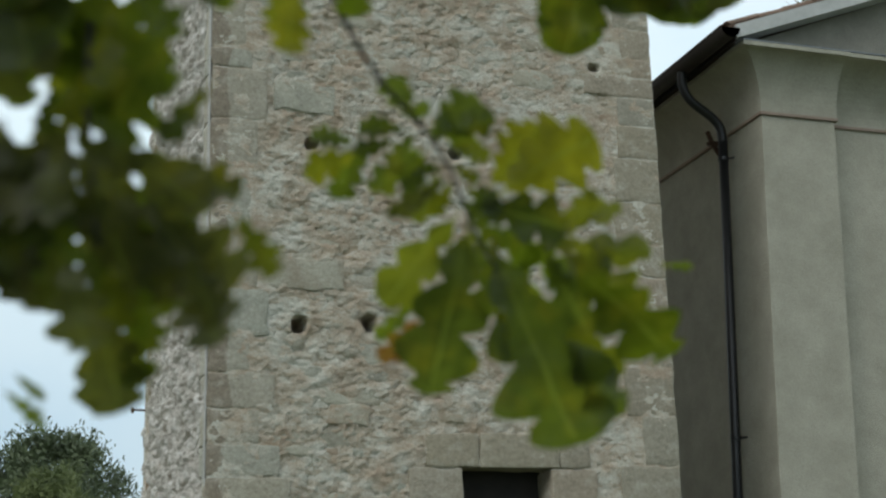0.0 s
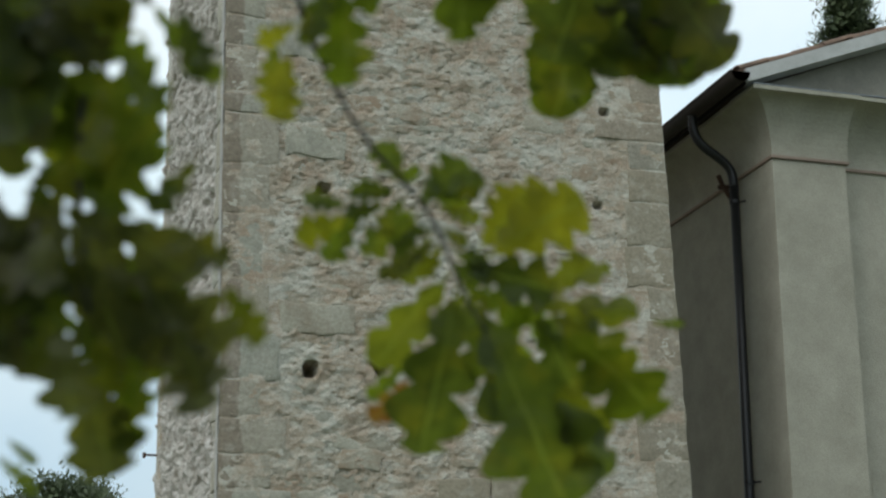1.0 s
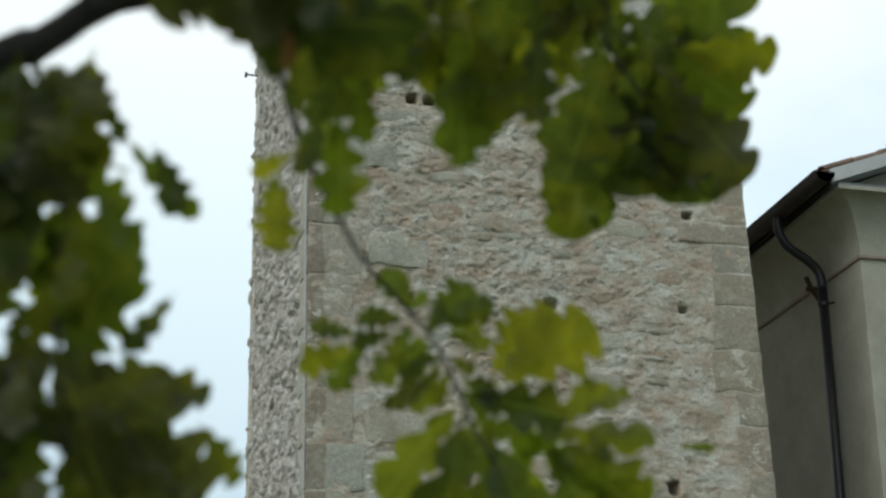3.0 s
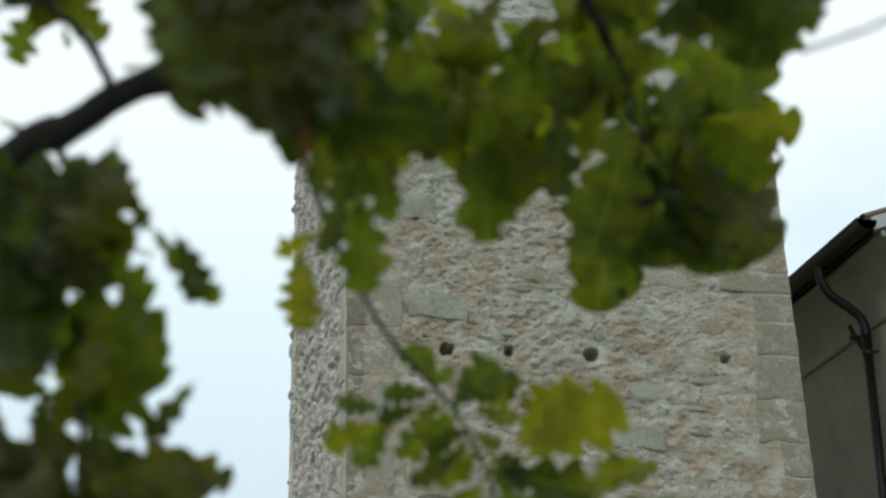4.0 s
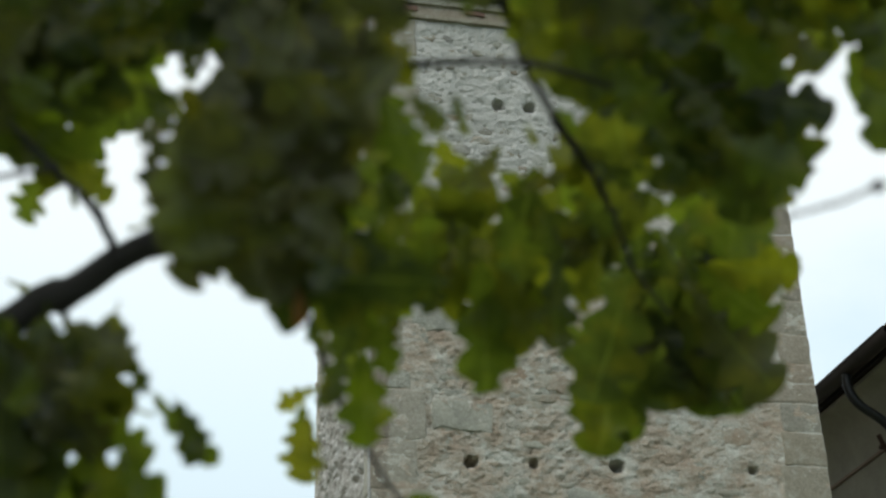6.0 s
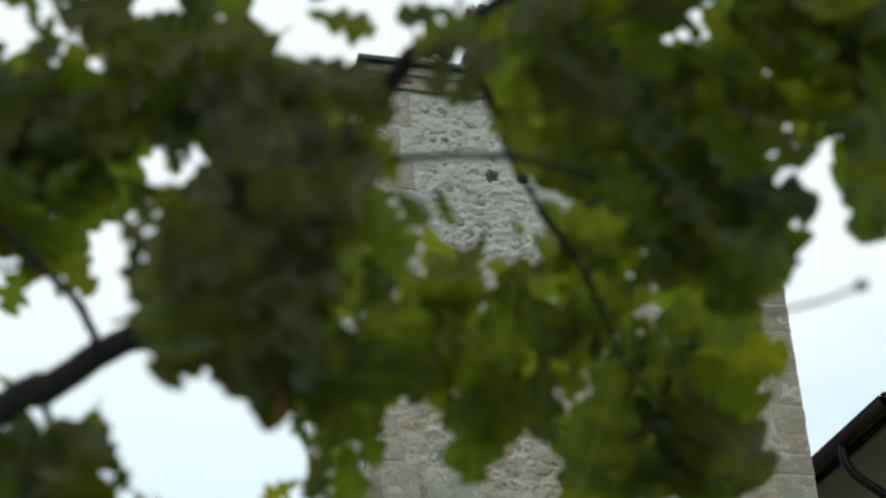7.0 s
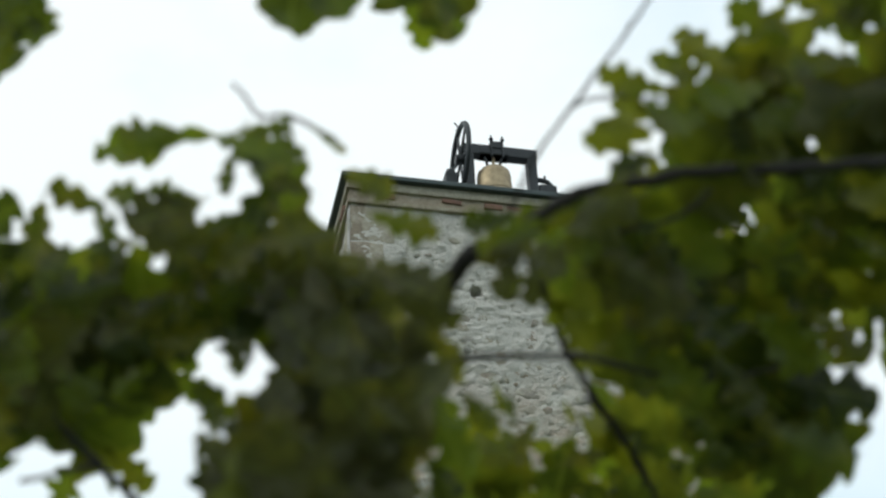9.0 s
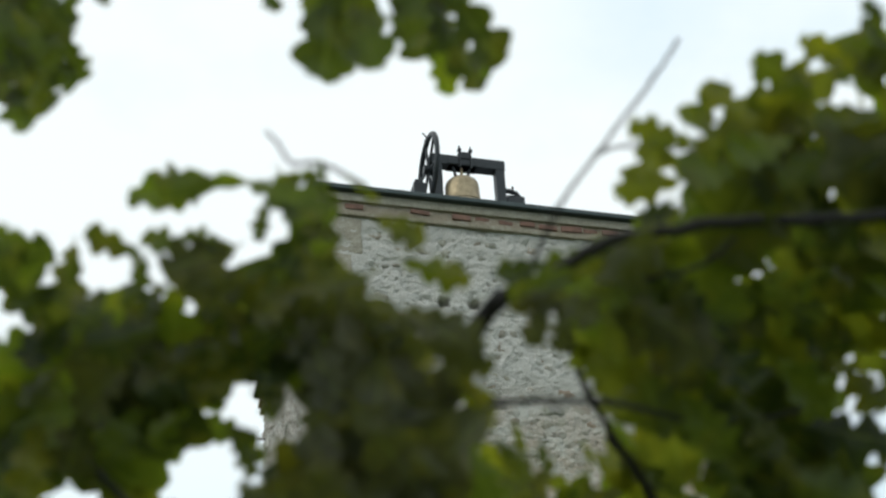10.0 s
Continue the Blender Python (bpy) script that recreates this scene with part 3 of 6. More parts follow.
def at_wheel(*pts):
    return [WO + Vector(p) for p in pts]


wheel = part("wheel", tube_bm(at_wheel(*[(0, 0.43 * math.cos(a), 0.43 * math.sin(a)) for a in [2 * math.pi * k / 48 for k in range(49)]]), 0.032, 8), MAT_DARK_METAL, bell, "dark steel ringing wheel", smooth=True)
part("hub", tube_bm(at_wheel((-0.06, 0, 0), (0.07, 0, 0)), 0.06, 14), MAT_DARK_METAL, wheel)
for k in range(6):
    a = radians(20 + 60 * k)
    part("spoke", tube_bm(at_wheel((0, 0.05 * math.cos(a), 0.05 * math.sin(a)), (0, 0.41 * math.cos(a), 0.41 * math.sin(a))), 0.016, 6), MAT_DARK_METAL, wheel)
for s in (-1, 1):
    part("rope_guide", tube_bm(at_wheel((-0.03 * s, 0.0, 0.44), (0.0, 0.0, 0.49), (0.05 * s, 0.0, 0.56)), 0.01, 6), MAT_DARK_METAL, wheel)

motor = thing("bell_motor", "small dark ringing motor bolted beside the wheel", "motor", (1.24, BY, 11.36))
part("casing", box_bm(-0.06, 0.08, -0.1, 0.12, 0.0, 0.62, bevel=0.02), MAT_DARK_METAL, motor)
part("cap", box_bm(-0.04, 0.06, -0.08, 0.1, 0.62, 0.67, bevel=0.015), MAT_DARK_METAL, motor)
clamp = thing("hammer_bracket", "dark steel hammer bracket at the foot of the frame", "bracket", (2.40, BY, 11.36))
part("stand", box_bm(-0.09, 0.12, -0.06, 0.06, 0.0, 0.60, bevel=0.012), MAT_DARK_METAL, clamp)
part("arm", tube_bm(((-0.17, 0, 0.70), (-0.05, 0, 0.70), (0.03, 0, 0.68), (0.09, 0, 0.6)), 0.03, 8), MAT_DARK_METAL, clamp)
part("pin", tube_bm(((0.0, 0, 0.66), (0.0, 0, 0.77)), 0.014, 6), MAT_DARK_METAL, clamp)


# ---- the church beside the tower ----
church = thing("church", "small plastered church with a gabled front and coved cornice", "church")
LEAN = 0.045


def leaned(bm):
    for v in bm.verts:
        v.co.x += LEAN * (v.co.z - 7.0)
    return bm


CX, CY = 5.95, 0.50
part("side_wall", leaned(box_bm(CX, CX + 0.4, CY + 0.02, 16, 0, 7.9)), MAT_PLASTER, church, "grey plaster side wall")
part("front_wall", leaned(box_bm(CX + 0.4, 15.0, CY + 0.14, CY + 0.5, 0, 7.75)), MAT_PLASTER, church, "pale plaster front wall")
part("pilaster", leaned(box_bm(CX - 0.004, 6.85, CY, CY + 0.3, 0, 7.02, bevel=0.012)), MAT_PLASTER, church, "broad flat corner pilaster")
part("pilaster", leaned(box_bm(13.4, 14.9, CY, CY + 0.3, 0, 7.02, bevel=0.012)), MAT_PLASTER, church, "broad flat corner pilaster")
part("back_wall", box_bm(CX + 0.4, 15.0, 15.6, 16, 0, 7.9), MAT_PLASTER, church)
part("far_wall", box_bm(14.6, 15.0, CY + 0.5, 15.6, 0, 7.9), MAT_PLASTER, church)
part("moulding", leaned(box_bm(CX - 0.03, 6.88, CY - 0.03, CY + 0.1, 7.02, 7.055, bevel=0.008)), MAT_REDLINE, church, "thin reddish string moulding")
part("moulding", leaned(box_bm(6.88, 13.4, CY + 0.11, CY + 0.2, 7.0, 7.035, bevel=0.008)), MAT_REDLINE, church, "thin reddish string moulding")
part("moulding", leaned(box_bm(CX - 0.03, CX + 0.1, CY + 0.1, 15.9, 7.02, 7.055, bevel=0.008)), MAT_REDLINE, church, "thin reddish string moulding")


def cove(inner, outer_x, outer_y, z0, z1, x_end, y_end, steps=12):
    """A quarter-hollow cornice swept round the corner, from the front to the side."""
    bm = bmesh.new()
    cx, cy = inner
    lines = []
    for i in range(steps + 1):
        t = i / steps
        out = 1 - math.cos(t * math.pi / 2)
        up = math.sin(t * math.pi / 2)
        x, y, zz = cx - outer_x * out, cy - outer_y * out, z0 + (z1 - z0) * up
        lines.append([bm.verts.new(p) for p in ((x_end, y, zz), (x, y, zz), (x, y_end, zz))])
    x, y = cx - outer_x, cy - outer_y
    lines.append([bm.verts.new(p) for p in ((x_end, y, z1 + 0.045), (x, y, z1 + 0.045), (x, y_end, z1 + 0.045))])
    lines.append([bm.verts.new(p) for p in ((x_end, cy + 0.3, z1 + 0.045), (cx + 0.3, cy + 0.3, z1 + 0.045), (cx + 0.3, y_end, z1 + 0.045))])
    for a, b in zip(lines, lines[1:]):
        for k in range(2):
            bm.faces.new((a[k], a[k + 1], b[k + 1], b[k]))
    return bm


part("cove_cornice", leaned(cove((CX, CY), 0.38, 0.34, 7.055, 7.66, 6.88, 15.9)), MAT_PLASTER, church, "plaster coved cornice sweeping outward")
part("cove_cornice", leaned(cove((CX + 0.1, CY + 0.14), 0.46, 0.475, 7.08, 7.655, 15.0, 0.9)), MAT_PLASTER, church, "plaster coved cornice sweeping outward")
part("flashing", leaned(box_bm(CX - 0.383, 15.3, CY - 0.344, CY + 0.2, 7.706, 7.722, bevel=0.004)), MAT_LEAD, church, "dark lead strip on the cornice")
# pediment wall, raking board and roof
tb = bmesh.new()
pitch = 0.37
mid = 10.4
for y in (CY - 0.08, CY + 0.4):
    tb.faces.new([tb.verts.new(p) for p in ((5.6, y, 7.72), (14.85, y, 7.72), (mid, y, 7.77 + (mid - 5.53) * pitch))])
part("pediment_wall", tb, MAT_GABLE, church, "grey plaster gable")


def rake(y0, y1, low, high, xa, xb, mat, name, label=""):
    bm = bmesh.new()
    q = []
    for y in (y0, y1):
        q.append([bm.verts.new((x, y, 7.72 + (x - 5.53) * pitch + o)) for x, o in ((xa, low), (xb, low), (xb, high), (xa, high))])
    bm.faces.new(q[0])
    bm.faces.new(q[1][::-1])
    for k in range(4):
        bm.faces.new((q[0][k], q[1][k], q[1][(k + 1) % 4], q[0][(k + 1) % 4]))
    return part(name, bm, mat, church, label)


rake(CY - 0.34, CY - 0.1, 0.0, 0.15, 5.53, mid, MAT_WHITE, "raking_board", "white painted gable board")
rake(CY - 0.30, 16.1, 0.145, 0.17, 5.42, mid, MAT_TILE, "roof_deck")
far = bmesh.new()
topz = 7.72 + (mid - 5.53) * pitch + 0.17
far.faces.new([far.verts.new(p) for p in ((mid, CY - 0.3, topz), (15.4, CY - 0.3, topz - (15.4 - mid) * pitch), (15.4, 16.1, topz - (15.4 - mid) * pitch), (mid, 16.1, topz))])
part("far_roof_slope", far, MAT_TILE, church, "clay tiled roof slope")
# clay tiles along the verge
rng = random.Random(8)
tile_bm = bmesh.new()
prof_t = []
for i in range(7):
    a = math.pi * i / 6
    prof_t.append((0.085 * math.cos(a), 0.06 * math.sin(a)))
for L0, sc in ((0.0, 1.0), (0.42, 0.85)):
    for r in (1.0, 0.8):
        prof_t and [tile_bm.verts.new((L0, c * sc * r, s * sc * r)) for c, s in prof_t]
tile_bm.verts.ensure_lookup_table()
tv = tile_bm.verts
for k in range(6):
    tile_bm.faces.new((tv[k], tv[k + 1], tv[14 + k + 1], tv[14 + k]))
    tile_bm.faces.new((tv[7 + k + 1], tv[7 + k], tv[21 + k], tv[21 + k + 1]))
    tile_bm.faces.new((tv[k + 1], tv[k], tv[7 + k], tv[7 + k + 1]))
tile_me = bpy.data.meshes.new("roof_tile")
tile_bm.to_mesh(tile_me)
tile_bm.free()
tile_me.materials.append(MAT_TILE)
for row in range(9):
    for k in range(14):
        x = 5.48 + k * 0.36
        ob = mesh_object("roof_tile", tile_me, None, church)
        ob.matrix_basis = pose(x, CY - 0.22 + row * 0.2 + rng.uniform(-0.01, 0.01), 7.72 + (x - 5.53) * pitch + 0.165 + rng.uniform(0, 0.014), 0, -math.degrees(math.atan(pitch)) + rng.uniform(-1.5, 1.0), rng.uniform(-2, 2))

gutter = thing("roof_gutter", "dark brown half-round metal gutter along the eaves", "gutter")
gbm = bmesh.new()
gx = 5.41
gr = []
for y in (CY - 0.42, 15.9):
    row = []
    for r in (0.108, 0.096):
        row.append([gbm.verts.new((gx + r * math.cos(a), y, 7.79 - r * math.sin(a))) for a in [math.pi * k / 12 for k in range(13)]])
    gr.append(row)
for k in range(12):
    gbm.faces.new((gr[0][0][k], gr[0][0][k + 1], gr[1][0][k + 1], gr[1][0][k]))
    gbm.faces.new((gr[0][1][k + 1], gr[0][1][k], gr[1][1][k], gr[1][1][k + 1]))
part("trough", gbm, MAT_GUTTER, gutter, smooth=True)
cap_bm = bmesh.new()
cap_bm.faces.new([cap_bm.verts.new((gx + 0.111 * math.cos(a), CY - 0.425, 7.79 - 0.111 * math.sin(a))) for a in [math.pi * k / 12 for k in range(13)]])
bmesh.ops.solidify(cap_bm, geom=cap_bm.faces[:], thickness=0.006)
part("end_cap", cap_bm, MAT_GUTTER, gutter)
part("bead", tube_bm(((gx - 0.108, CY - 0.42, 7.795), (gx - 0.108, 15.9, 7.795)), 0.012, 6), MAT_GUTTER, gutter)
part("fascia_board", box_bm(gx + 0.112, gx + 0.14, CY - 0.3, 15.9, 7.70, 7.86), MAT_GUTTER, gutter)

pipe = thing("downpipe", "black round metal downpipe with a swan-neck bend", "downpipe")
PW = 5.82
part("swan_neck", tube_bm(smooth_line(((gx - 0.03, 1.12, 7.70), (gx - 0.03, 1.12, 7.52), (gx + 0.06, 1.12, 7.36), (PW - 0.12, 1.12, 7.20), (PW - 0.02, 1.12, 7.08), (PW, 1.12, 6.9)), 5), 0.052, 14), MAT_PIPE, pipe, smooth=True)
part("pipe", tube_bm(((PW, 1.12, 6.92), (PW - 0.17, 1.14, 3.0), (PW - 0.3, 1.15, 0.0)), 0.052, 14), MAT_PIPE, pipe, smooth=True)
for zz in (6.72, 3.65):
    px = PW - 0.0434 * (6.92 - zz)
    part("bracket", tube_bm(((px, 1.125, zz - 0.02), (px, 1.125, zz + 0.02)), 0.06, 14), MAT_PIPE, pipe)
    part("bracket_screw", tube_bm(((px + 0.03, 1.1, zz), (px + 0.09, 1.04, zz)), 0.012, 6), MAT_PIPE, pipe)
hook = thing("iron_tie_bar", "rusty iron tie bar standing out of the church wall", "tie bar", (5.9, 1.4, 7.0))
part("bar", tube_bm(((0.05, 0, -0.16), (-0.06, 0.0, 0.02), (-0.09, 0.02, 0.14)), 0.028, 8), MAT_RUST, hook)
part("wedge", box_bm(-0.11, 0.02, -0.03, 0.03, -0.02, 0.02, bevel=0.006), MAT_RUST, hook)


# ---- far trees ----
def far_tree(place, height, width, base, seed, label, cone, foliage=MAT_FAR_LEAF):
    t = thing("tree", label, "tree", place, group="trees behind the church")
    r = random.Random(seed)
    part("trunk", tube_bm(((0, 0, -0.1), (0.1, 0, height * 0.4), (0, 0.1, height * 0.9)), (height * 0.025, height * 0.016, 0.04), 8), MAT_BARK, t)
    V, F = [], []
    for c in range(520 if cone else 340):
        h = r.random() ** 0.8
        rad = width / 2 * ((1 - h) ** 0.7 + 0.06 if cone else math.sin(math.pi * min(1, 0.12 + 0.86 * h)) ** 0.6)
        a = r.uniform(0, 2 * math.pi)
        q = rad * r.uniform(0.45, 1.12)
        cc = Vector((q * math.cos(a), q * math.sin(a), base + (height - base) * h + r.uniform(-0.3, 0.3)))
        size = width * r.uniform(0.06, 0.12)
        for _ in range(95):
            p = cc + Vector((r.gauss(0, 1), r.gauss(0, 1), r.gauss(0, 0.8))) * size * (0.42 if cone else 0.46)
            d = (Vector((r.gauss(0, 0.6), r.gauss(0, 0.6), r.gauss(0.7, 0.5))) + (p - cc) / size * 0.5).normalized()
            s = d.orthogonal().normalized()
            ln = width * (r.uniform(0.016, 0.034) if cone else r.uniform(0.009, 0.021))
            b = len(V)
            V += [tuple(p - d * ln), tuple(p + s * ln * 0.36), tuple(p + d * ln), tuple(p - s * ln * 0.36 + Vector((0, 0, ln * 0.2)))]
            F.append((b, b + 1, b + 2, b + 3))
    me = bpy.data.meshes.new("crown")
    me.from_pydata(V, [], F)
    tagged(mesh_object("crown", me, foliage, t), kind="stuff")


far_tree((0.9, 35, 0), 8.35, 6.4, 1.5, 1, "dense dark green tree on the slope beyond the tower", False)
far_tree((0.75, 32.2, 0), 6.95, 3.6, 1.2, 6, "lighter green bushy tree in front of the darker one", False, MAT_BUSH_LEAF)
far_tree((29.1, 31, 0), 27.4, 6.5, 8, 2, "tall dark conifer rising behind the church roof", True)
far_tree((32.5, 31, 0), 28.2, 7.0, 8, 3, "tall dark conifer rising behind the church roof", True)

# ---- the oak overhead ----
oak = thing("oak_tree", "oak tree with dark lobed leaves, some turning yellow", "tree", (0, 0, 0))


def leaf_uv(me, per_leaf):
    """Gives each point how far it lies along the leaf, and how far out from the midrib."""
    layer = me.uv_layers.new(name="leaf")
    for lp in me.loops:
        k = lp.vertex_index % per_leaf
        layer.data[lp.index].uv = (k // 5 / 44, abs(k % 5 - 2) / 2)


def leaf_mesh(seed, tone):
    """One oak leaf with rounded lobes, 1 long, its stalk at the origin, lying along +x with its face to +z."""
    r = random.Random(seed * 3 + 1)
    lobes = r.choice((3, 3.3, 3.6, 4.2))
    wide = r.uniform(0.255, 0.305)
    n = 44
    deep = r.uniform(0.22, 0.40)
    shift = (r.uniform(-0.1, 0.1), r.uniform(-0.1, 0.1) + 0.12)
    curl, fold, sway = r.uniform(-0.22, 0.1), r.uniform(0.05, 0.4), r.uniform(-0.08, 0.08)
    V, F = [], []
    for i in range(n + 1):
        s = i / n
        u = max(0.0, (s - 0.09) / 0.91)
        # widest at two thirds, a wedge towards the stalk, a blunt round end
        body = 0.0 if u <= 0 else wide * (u / 0.62) ** 0.6 if u < 0.62 else wide * math.sqrt(max(0.0, 1 - ((u - 0.62) / 0.385) ** 2.3))
        halves = []
        for sd, sh in zip((-1, 1), shift):
            notch = abs(math.sin(math.pi * (lobes * u ** 0.9 + sh))) ** 0.7
            cut = 1.0 if u > 0.95 else deep + (1 - deep) * notch
            halves.append(max(body * cut * (1 + 0.16 * noise.noise(Vector((s * 5, seed * 2.3, sd)))), 0.008))
        for sd, k in ((-1, 1.0), (-1, 0.5), (1, 0.0), (1, 0.5), (1, 1.0)):
            y = sd * halves[0 if sd < 0 else 1] * k
            lift = fold * abs(y) + 0.07 * noise.noise(Vector((s * 4, y * 7, seed * 1.7)))
            V.append((s + 0.30 * abs(y) * k * (1 - u), sway * s * s + y, curl * s * s + lift))
    for i in range(n):
        for k in range(4):
            a = i * 5 + k
            F.append((a, a + 1, a + 6, a + 5))
    me = bpy.data.meshes.new("leaf")
    me.from_pydata(V, [], F)
    me.polygons.foreach_set("use_smooth", np.ones(len(F), bool))
    me.materials.append(MAT_LEAF[tone])
    leaf_uv(me, (n + 1) * 5)
    return me, V, F


LEAVES = [[leaf_mesh(s, tone) for s in range(10)] for tone in range(5)]
leaf_rng = random.Random(77)
leaf_count = 0
leaf_rest = {0: ([], []), 1: ([], []), 2: ([], []), 3: ([], []), 4: ([], [])}


def leaf(base, along, normal, length, wide, tone):
    """Hang one leaf. The first three hundred are pieces of their own, the others one mass."""
    global leaf_count
    x = along.normalized()
    z = (normal - x * normal.dot(x)).normalized()
    y = z.cross(x)
    m = Matrix.Translation(base) @ Matrix((x, y, z)).transposed().to_4x4() @ Matrix.Diagonal((length, length * wide, length, 1))
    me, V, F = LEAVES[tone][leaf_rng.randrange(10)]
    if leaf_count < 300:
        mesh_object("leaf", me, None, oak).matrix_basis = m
    else:
        vs, fs = leaf_rest[tone]
        b = len(vs)
        vs += [tuple(m @ Vector(v)) for v in V]
        fs += [tuple(b + i for i in q) for q in F]
    leaf_count += 1


second_row = []


def shoot(under, rows):
    """Leaves of one twig: stalk's place, slant in degrees clockwise from the right, length in cm, width, tone.
    under: how many of them have a smaller leaf hanging behind."""
    for x, y, z, slant, cm, wide, tone in rows:
        a, base = radians(slant), Vector((x, y, z))
        lean = leaf_rng.uniform(-0.2, 0.2)
        along = math.cos(a) * SHEET_R - math.sin(a) * SHEET_U + lean * SHEET_F
        face = -SHEET_F + leaf_rng.uniform(-0.3, 0.3) * SHEET_R + leaf_rng.uniform(-0.3, 0.4) * SHEET_U
        leaf(base, along, face * leaf_rng.choice((1, -1)), cm / 100 * 1.02, wide * leaf_rng.uniform(0.95, 1.1), tone)
        if leaf_rng.random() < under:
            a += leaf_rng.gauss(0, 0.28)
            along = math.cos(a) * SHEET_R - math.sin(a) * SHEET_U + leaf_rng.uniform(-0.3, 0.3) * SHEET_F
            face = -SHEET_F + leaf_rng.gauss(0, 0.4) * SHEET_R + leaf_rng.gauss(0, 0.4) * SHEET_U
            second_row.append((base + leaf_rng.uniform(0.012, 0.045) * SHEET_F, along, face, cm / 100 * leaf_rng.uniform(0.65, 0.95), wide, leaf_rng.choice((0, 0, 1, tone))))


def branch(points, r0, r1):
    pts = smooth_line(points, 6, min(r0, r1) * 0.5, leaf_rng)
    n = len(pts) - 1
    radii = [(r0 + (r1 - r0) * (i / n) ** 0.7) * (1 + (0.25 if i % 6 == 0 and r0 < 0.01 else 0.0)) for i in range(n + 1)]
    part("branch", tube_bm(pts, radii, 9), MAT_BARK if r0 > 0.0035 else MAT_TWIG, oak, smooth=True)


SHEET_R, SHEET_U, SHEET_F = Vector((0.979, -0.204, -0.020)), Vector((-0.071, -0.430, 0.900)), Vector((0.193, 0.879, 0.435))
branch([(-3.450, -12.000, 1.450), (-2.900, -11.750, 1.620), (-2.400, -11.620, 1.750), (-2.057, -11.588, 1.845), (-2.019, -11.591, 1.867)], 0.022, 0.0082)  # limb
branch([(-2.027, -11.590, 1.862), (-2.019, -11.591, 1.867), (-1.985, -11.598, 1.888), (-1.946, -11.609, 1.912), (-1.912, -11.632, 1.927), (-1.882, -11.655, 1.951), (-1.864, -11.681, 1.983), (-1.853, -11.694, 1.997)], 0.0082, 0.0036)  # limb
branch([(-1.864, -11.681, 1.983), (-1.853, -11.694, 1.997), (-1.842, -11.707, 1.994), (-1.824, -11.731, 2.000), (-1.790, -11.747, 2.002), (-1.749, -11.765, 1.998), (-1.707, -11.786, 1.990)], 0.0035, 0.002)  # limb end
branch([(-2.008, -11.637, 1.943), (-1.990, -11.626, 1.929), (-1.972, -11.617, 1.916), (-1.962, -11.607, 1.899)], 0.0012, 0.002)  # side twig
branch([(-1.990, -11.626, 1.929), (-2.001, -11.634, 1.921), (-2.016, -11.642, 1.912)], 0.0013, 0.0008)  # side twig
branch([(-1.835, -11.701, 2.000), (-1.818, -11.670, 2.002), (-1.798, -11.640, 1.984), (-1.773, -11.623, 1.960), (-1.760, -11.611, 1.948), (-1.743, -11.592, 1.926)], 0.0022, 0.0009)  # hanging twig
branch([(-1.877, -11.669, 1.952), (-1.858, -11.685, 1.953), (-1.815, -11.695, 1.952), (-1.763, -11.678, 1.956), (-1.713, -11.681, 1.966)], 0.0016, 0.001)  # cross twig
branch([(-1.907, -11.617, 1.922), (-1.887, -11.568, 1.913), (-1.869, -11.527, 1.894), (-1.850, -11.508, 1.869), (-1.831, -11.502, 1.843), (-1.812, -11.496, 1.827), (-1.798, -11.494, 1.809), (-1.786, -11.489, 1.784), (-1.773, -11.487, 1.761)], 0.0015, 0.0007)  # shoot twig
branch([(-1.781, -11.612, 1.984), (-1.746, -11.568, 1.977), (-1.717, -11.522, 1.963), (-1.687, -11.492, 1.952)], 0.0016, 0.0008)  # mass twig
branch([(-1.740, -11.734, 1.871), (-1.740, -11.765, 1.858), (-1.737, -11.789, 1.851)], 0.0007, 0.0006)  # pale stalk
branch([(-1.738, -11.789, 1.851), (-1.737, -11.789, 1.851), (-1.736, -11.790, 1.851)], 0.0016, 0.0012)  # pale stalk tip
branch([(-1.910, -11.708, 2.035), (-1.929, -11.711, 2.042), (-1.940, -11.709, 2.042), (-1.947, -11.713, 2.048), (-1.952, -11.715, 2.052)], 0.0009, 0.0006)  # sprout
branch([(-1.985, -11.598, 1.888), (-1.968, -11.602, 1.846), (-1.966, -11.596, 1.783), (-1.959, -11.582, 1.735)], 0.0018, 0.001)  # left twig
branch([(-1.857, -11.670, 1.995), (-1.850, -11.679, 2.004), (-1.838, -11.691, 2.017), (-1.829, -11.708, 2.036), (-1.816, -11.724, 2.053), (-1.796, -11.748, 2.078), (-1.788, -11.759, 2.090)], 0.0011, 0.0007)  # upright stalk
branch([(-1.816, -11.724, 2.053), (-1.804, -11.729, 2.055), (-1.784, -11.733, 2.053), (-1.761, -11.737, 2.050)], 0.0007, 0.0006)  # side stalk
branch([(-1.814, -11.714, 1.994), (-1.791, -11.721, 1.997), (-1.776, -11.728, 2.001), (-1.767, -11.735, 2.008)], 0.0011, 0.0009)  # limb twig
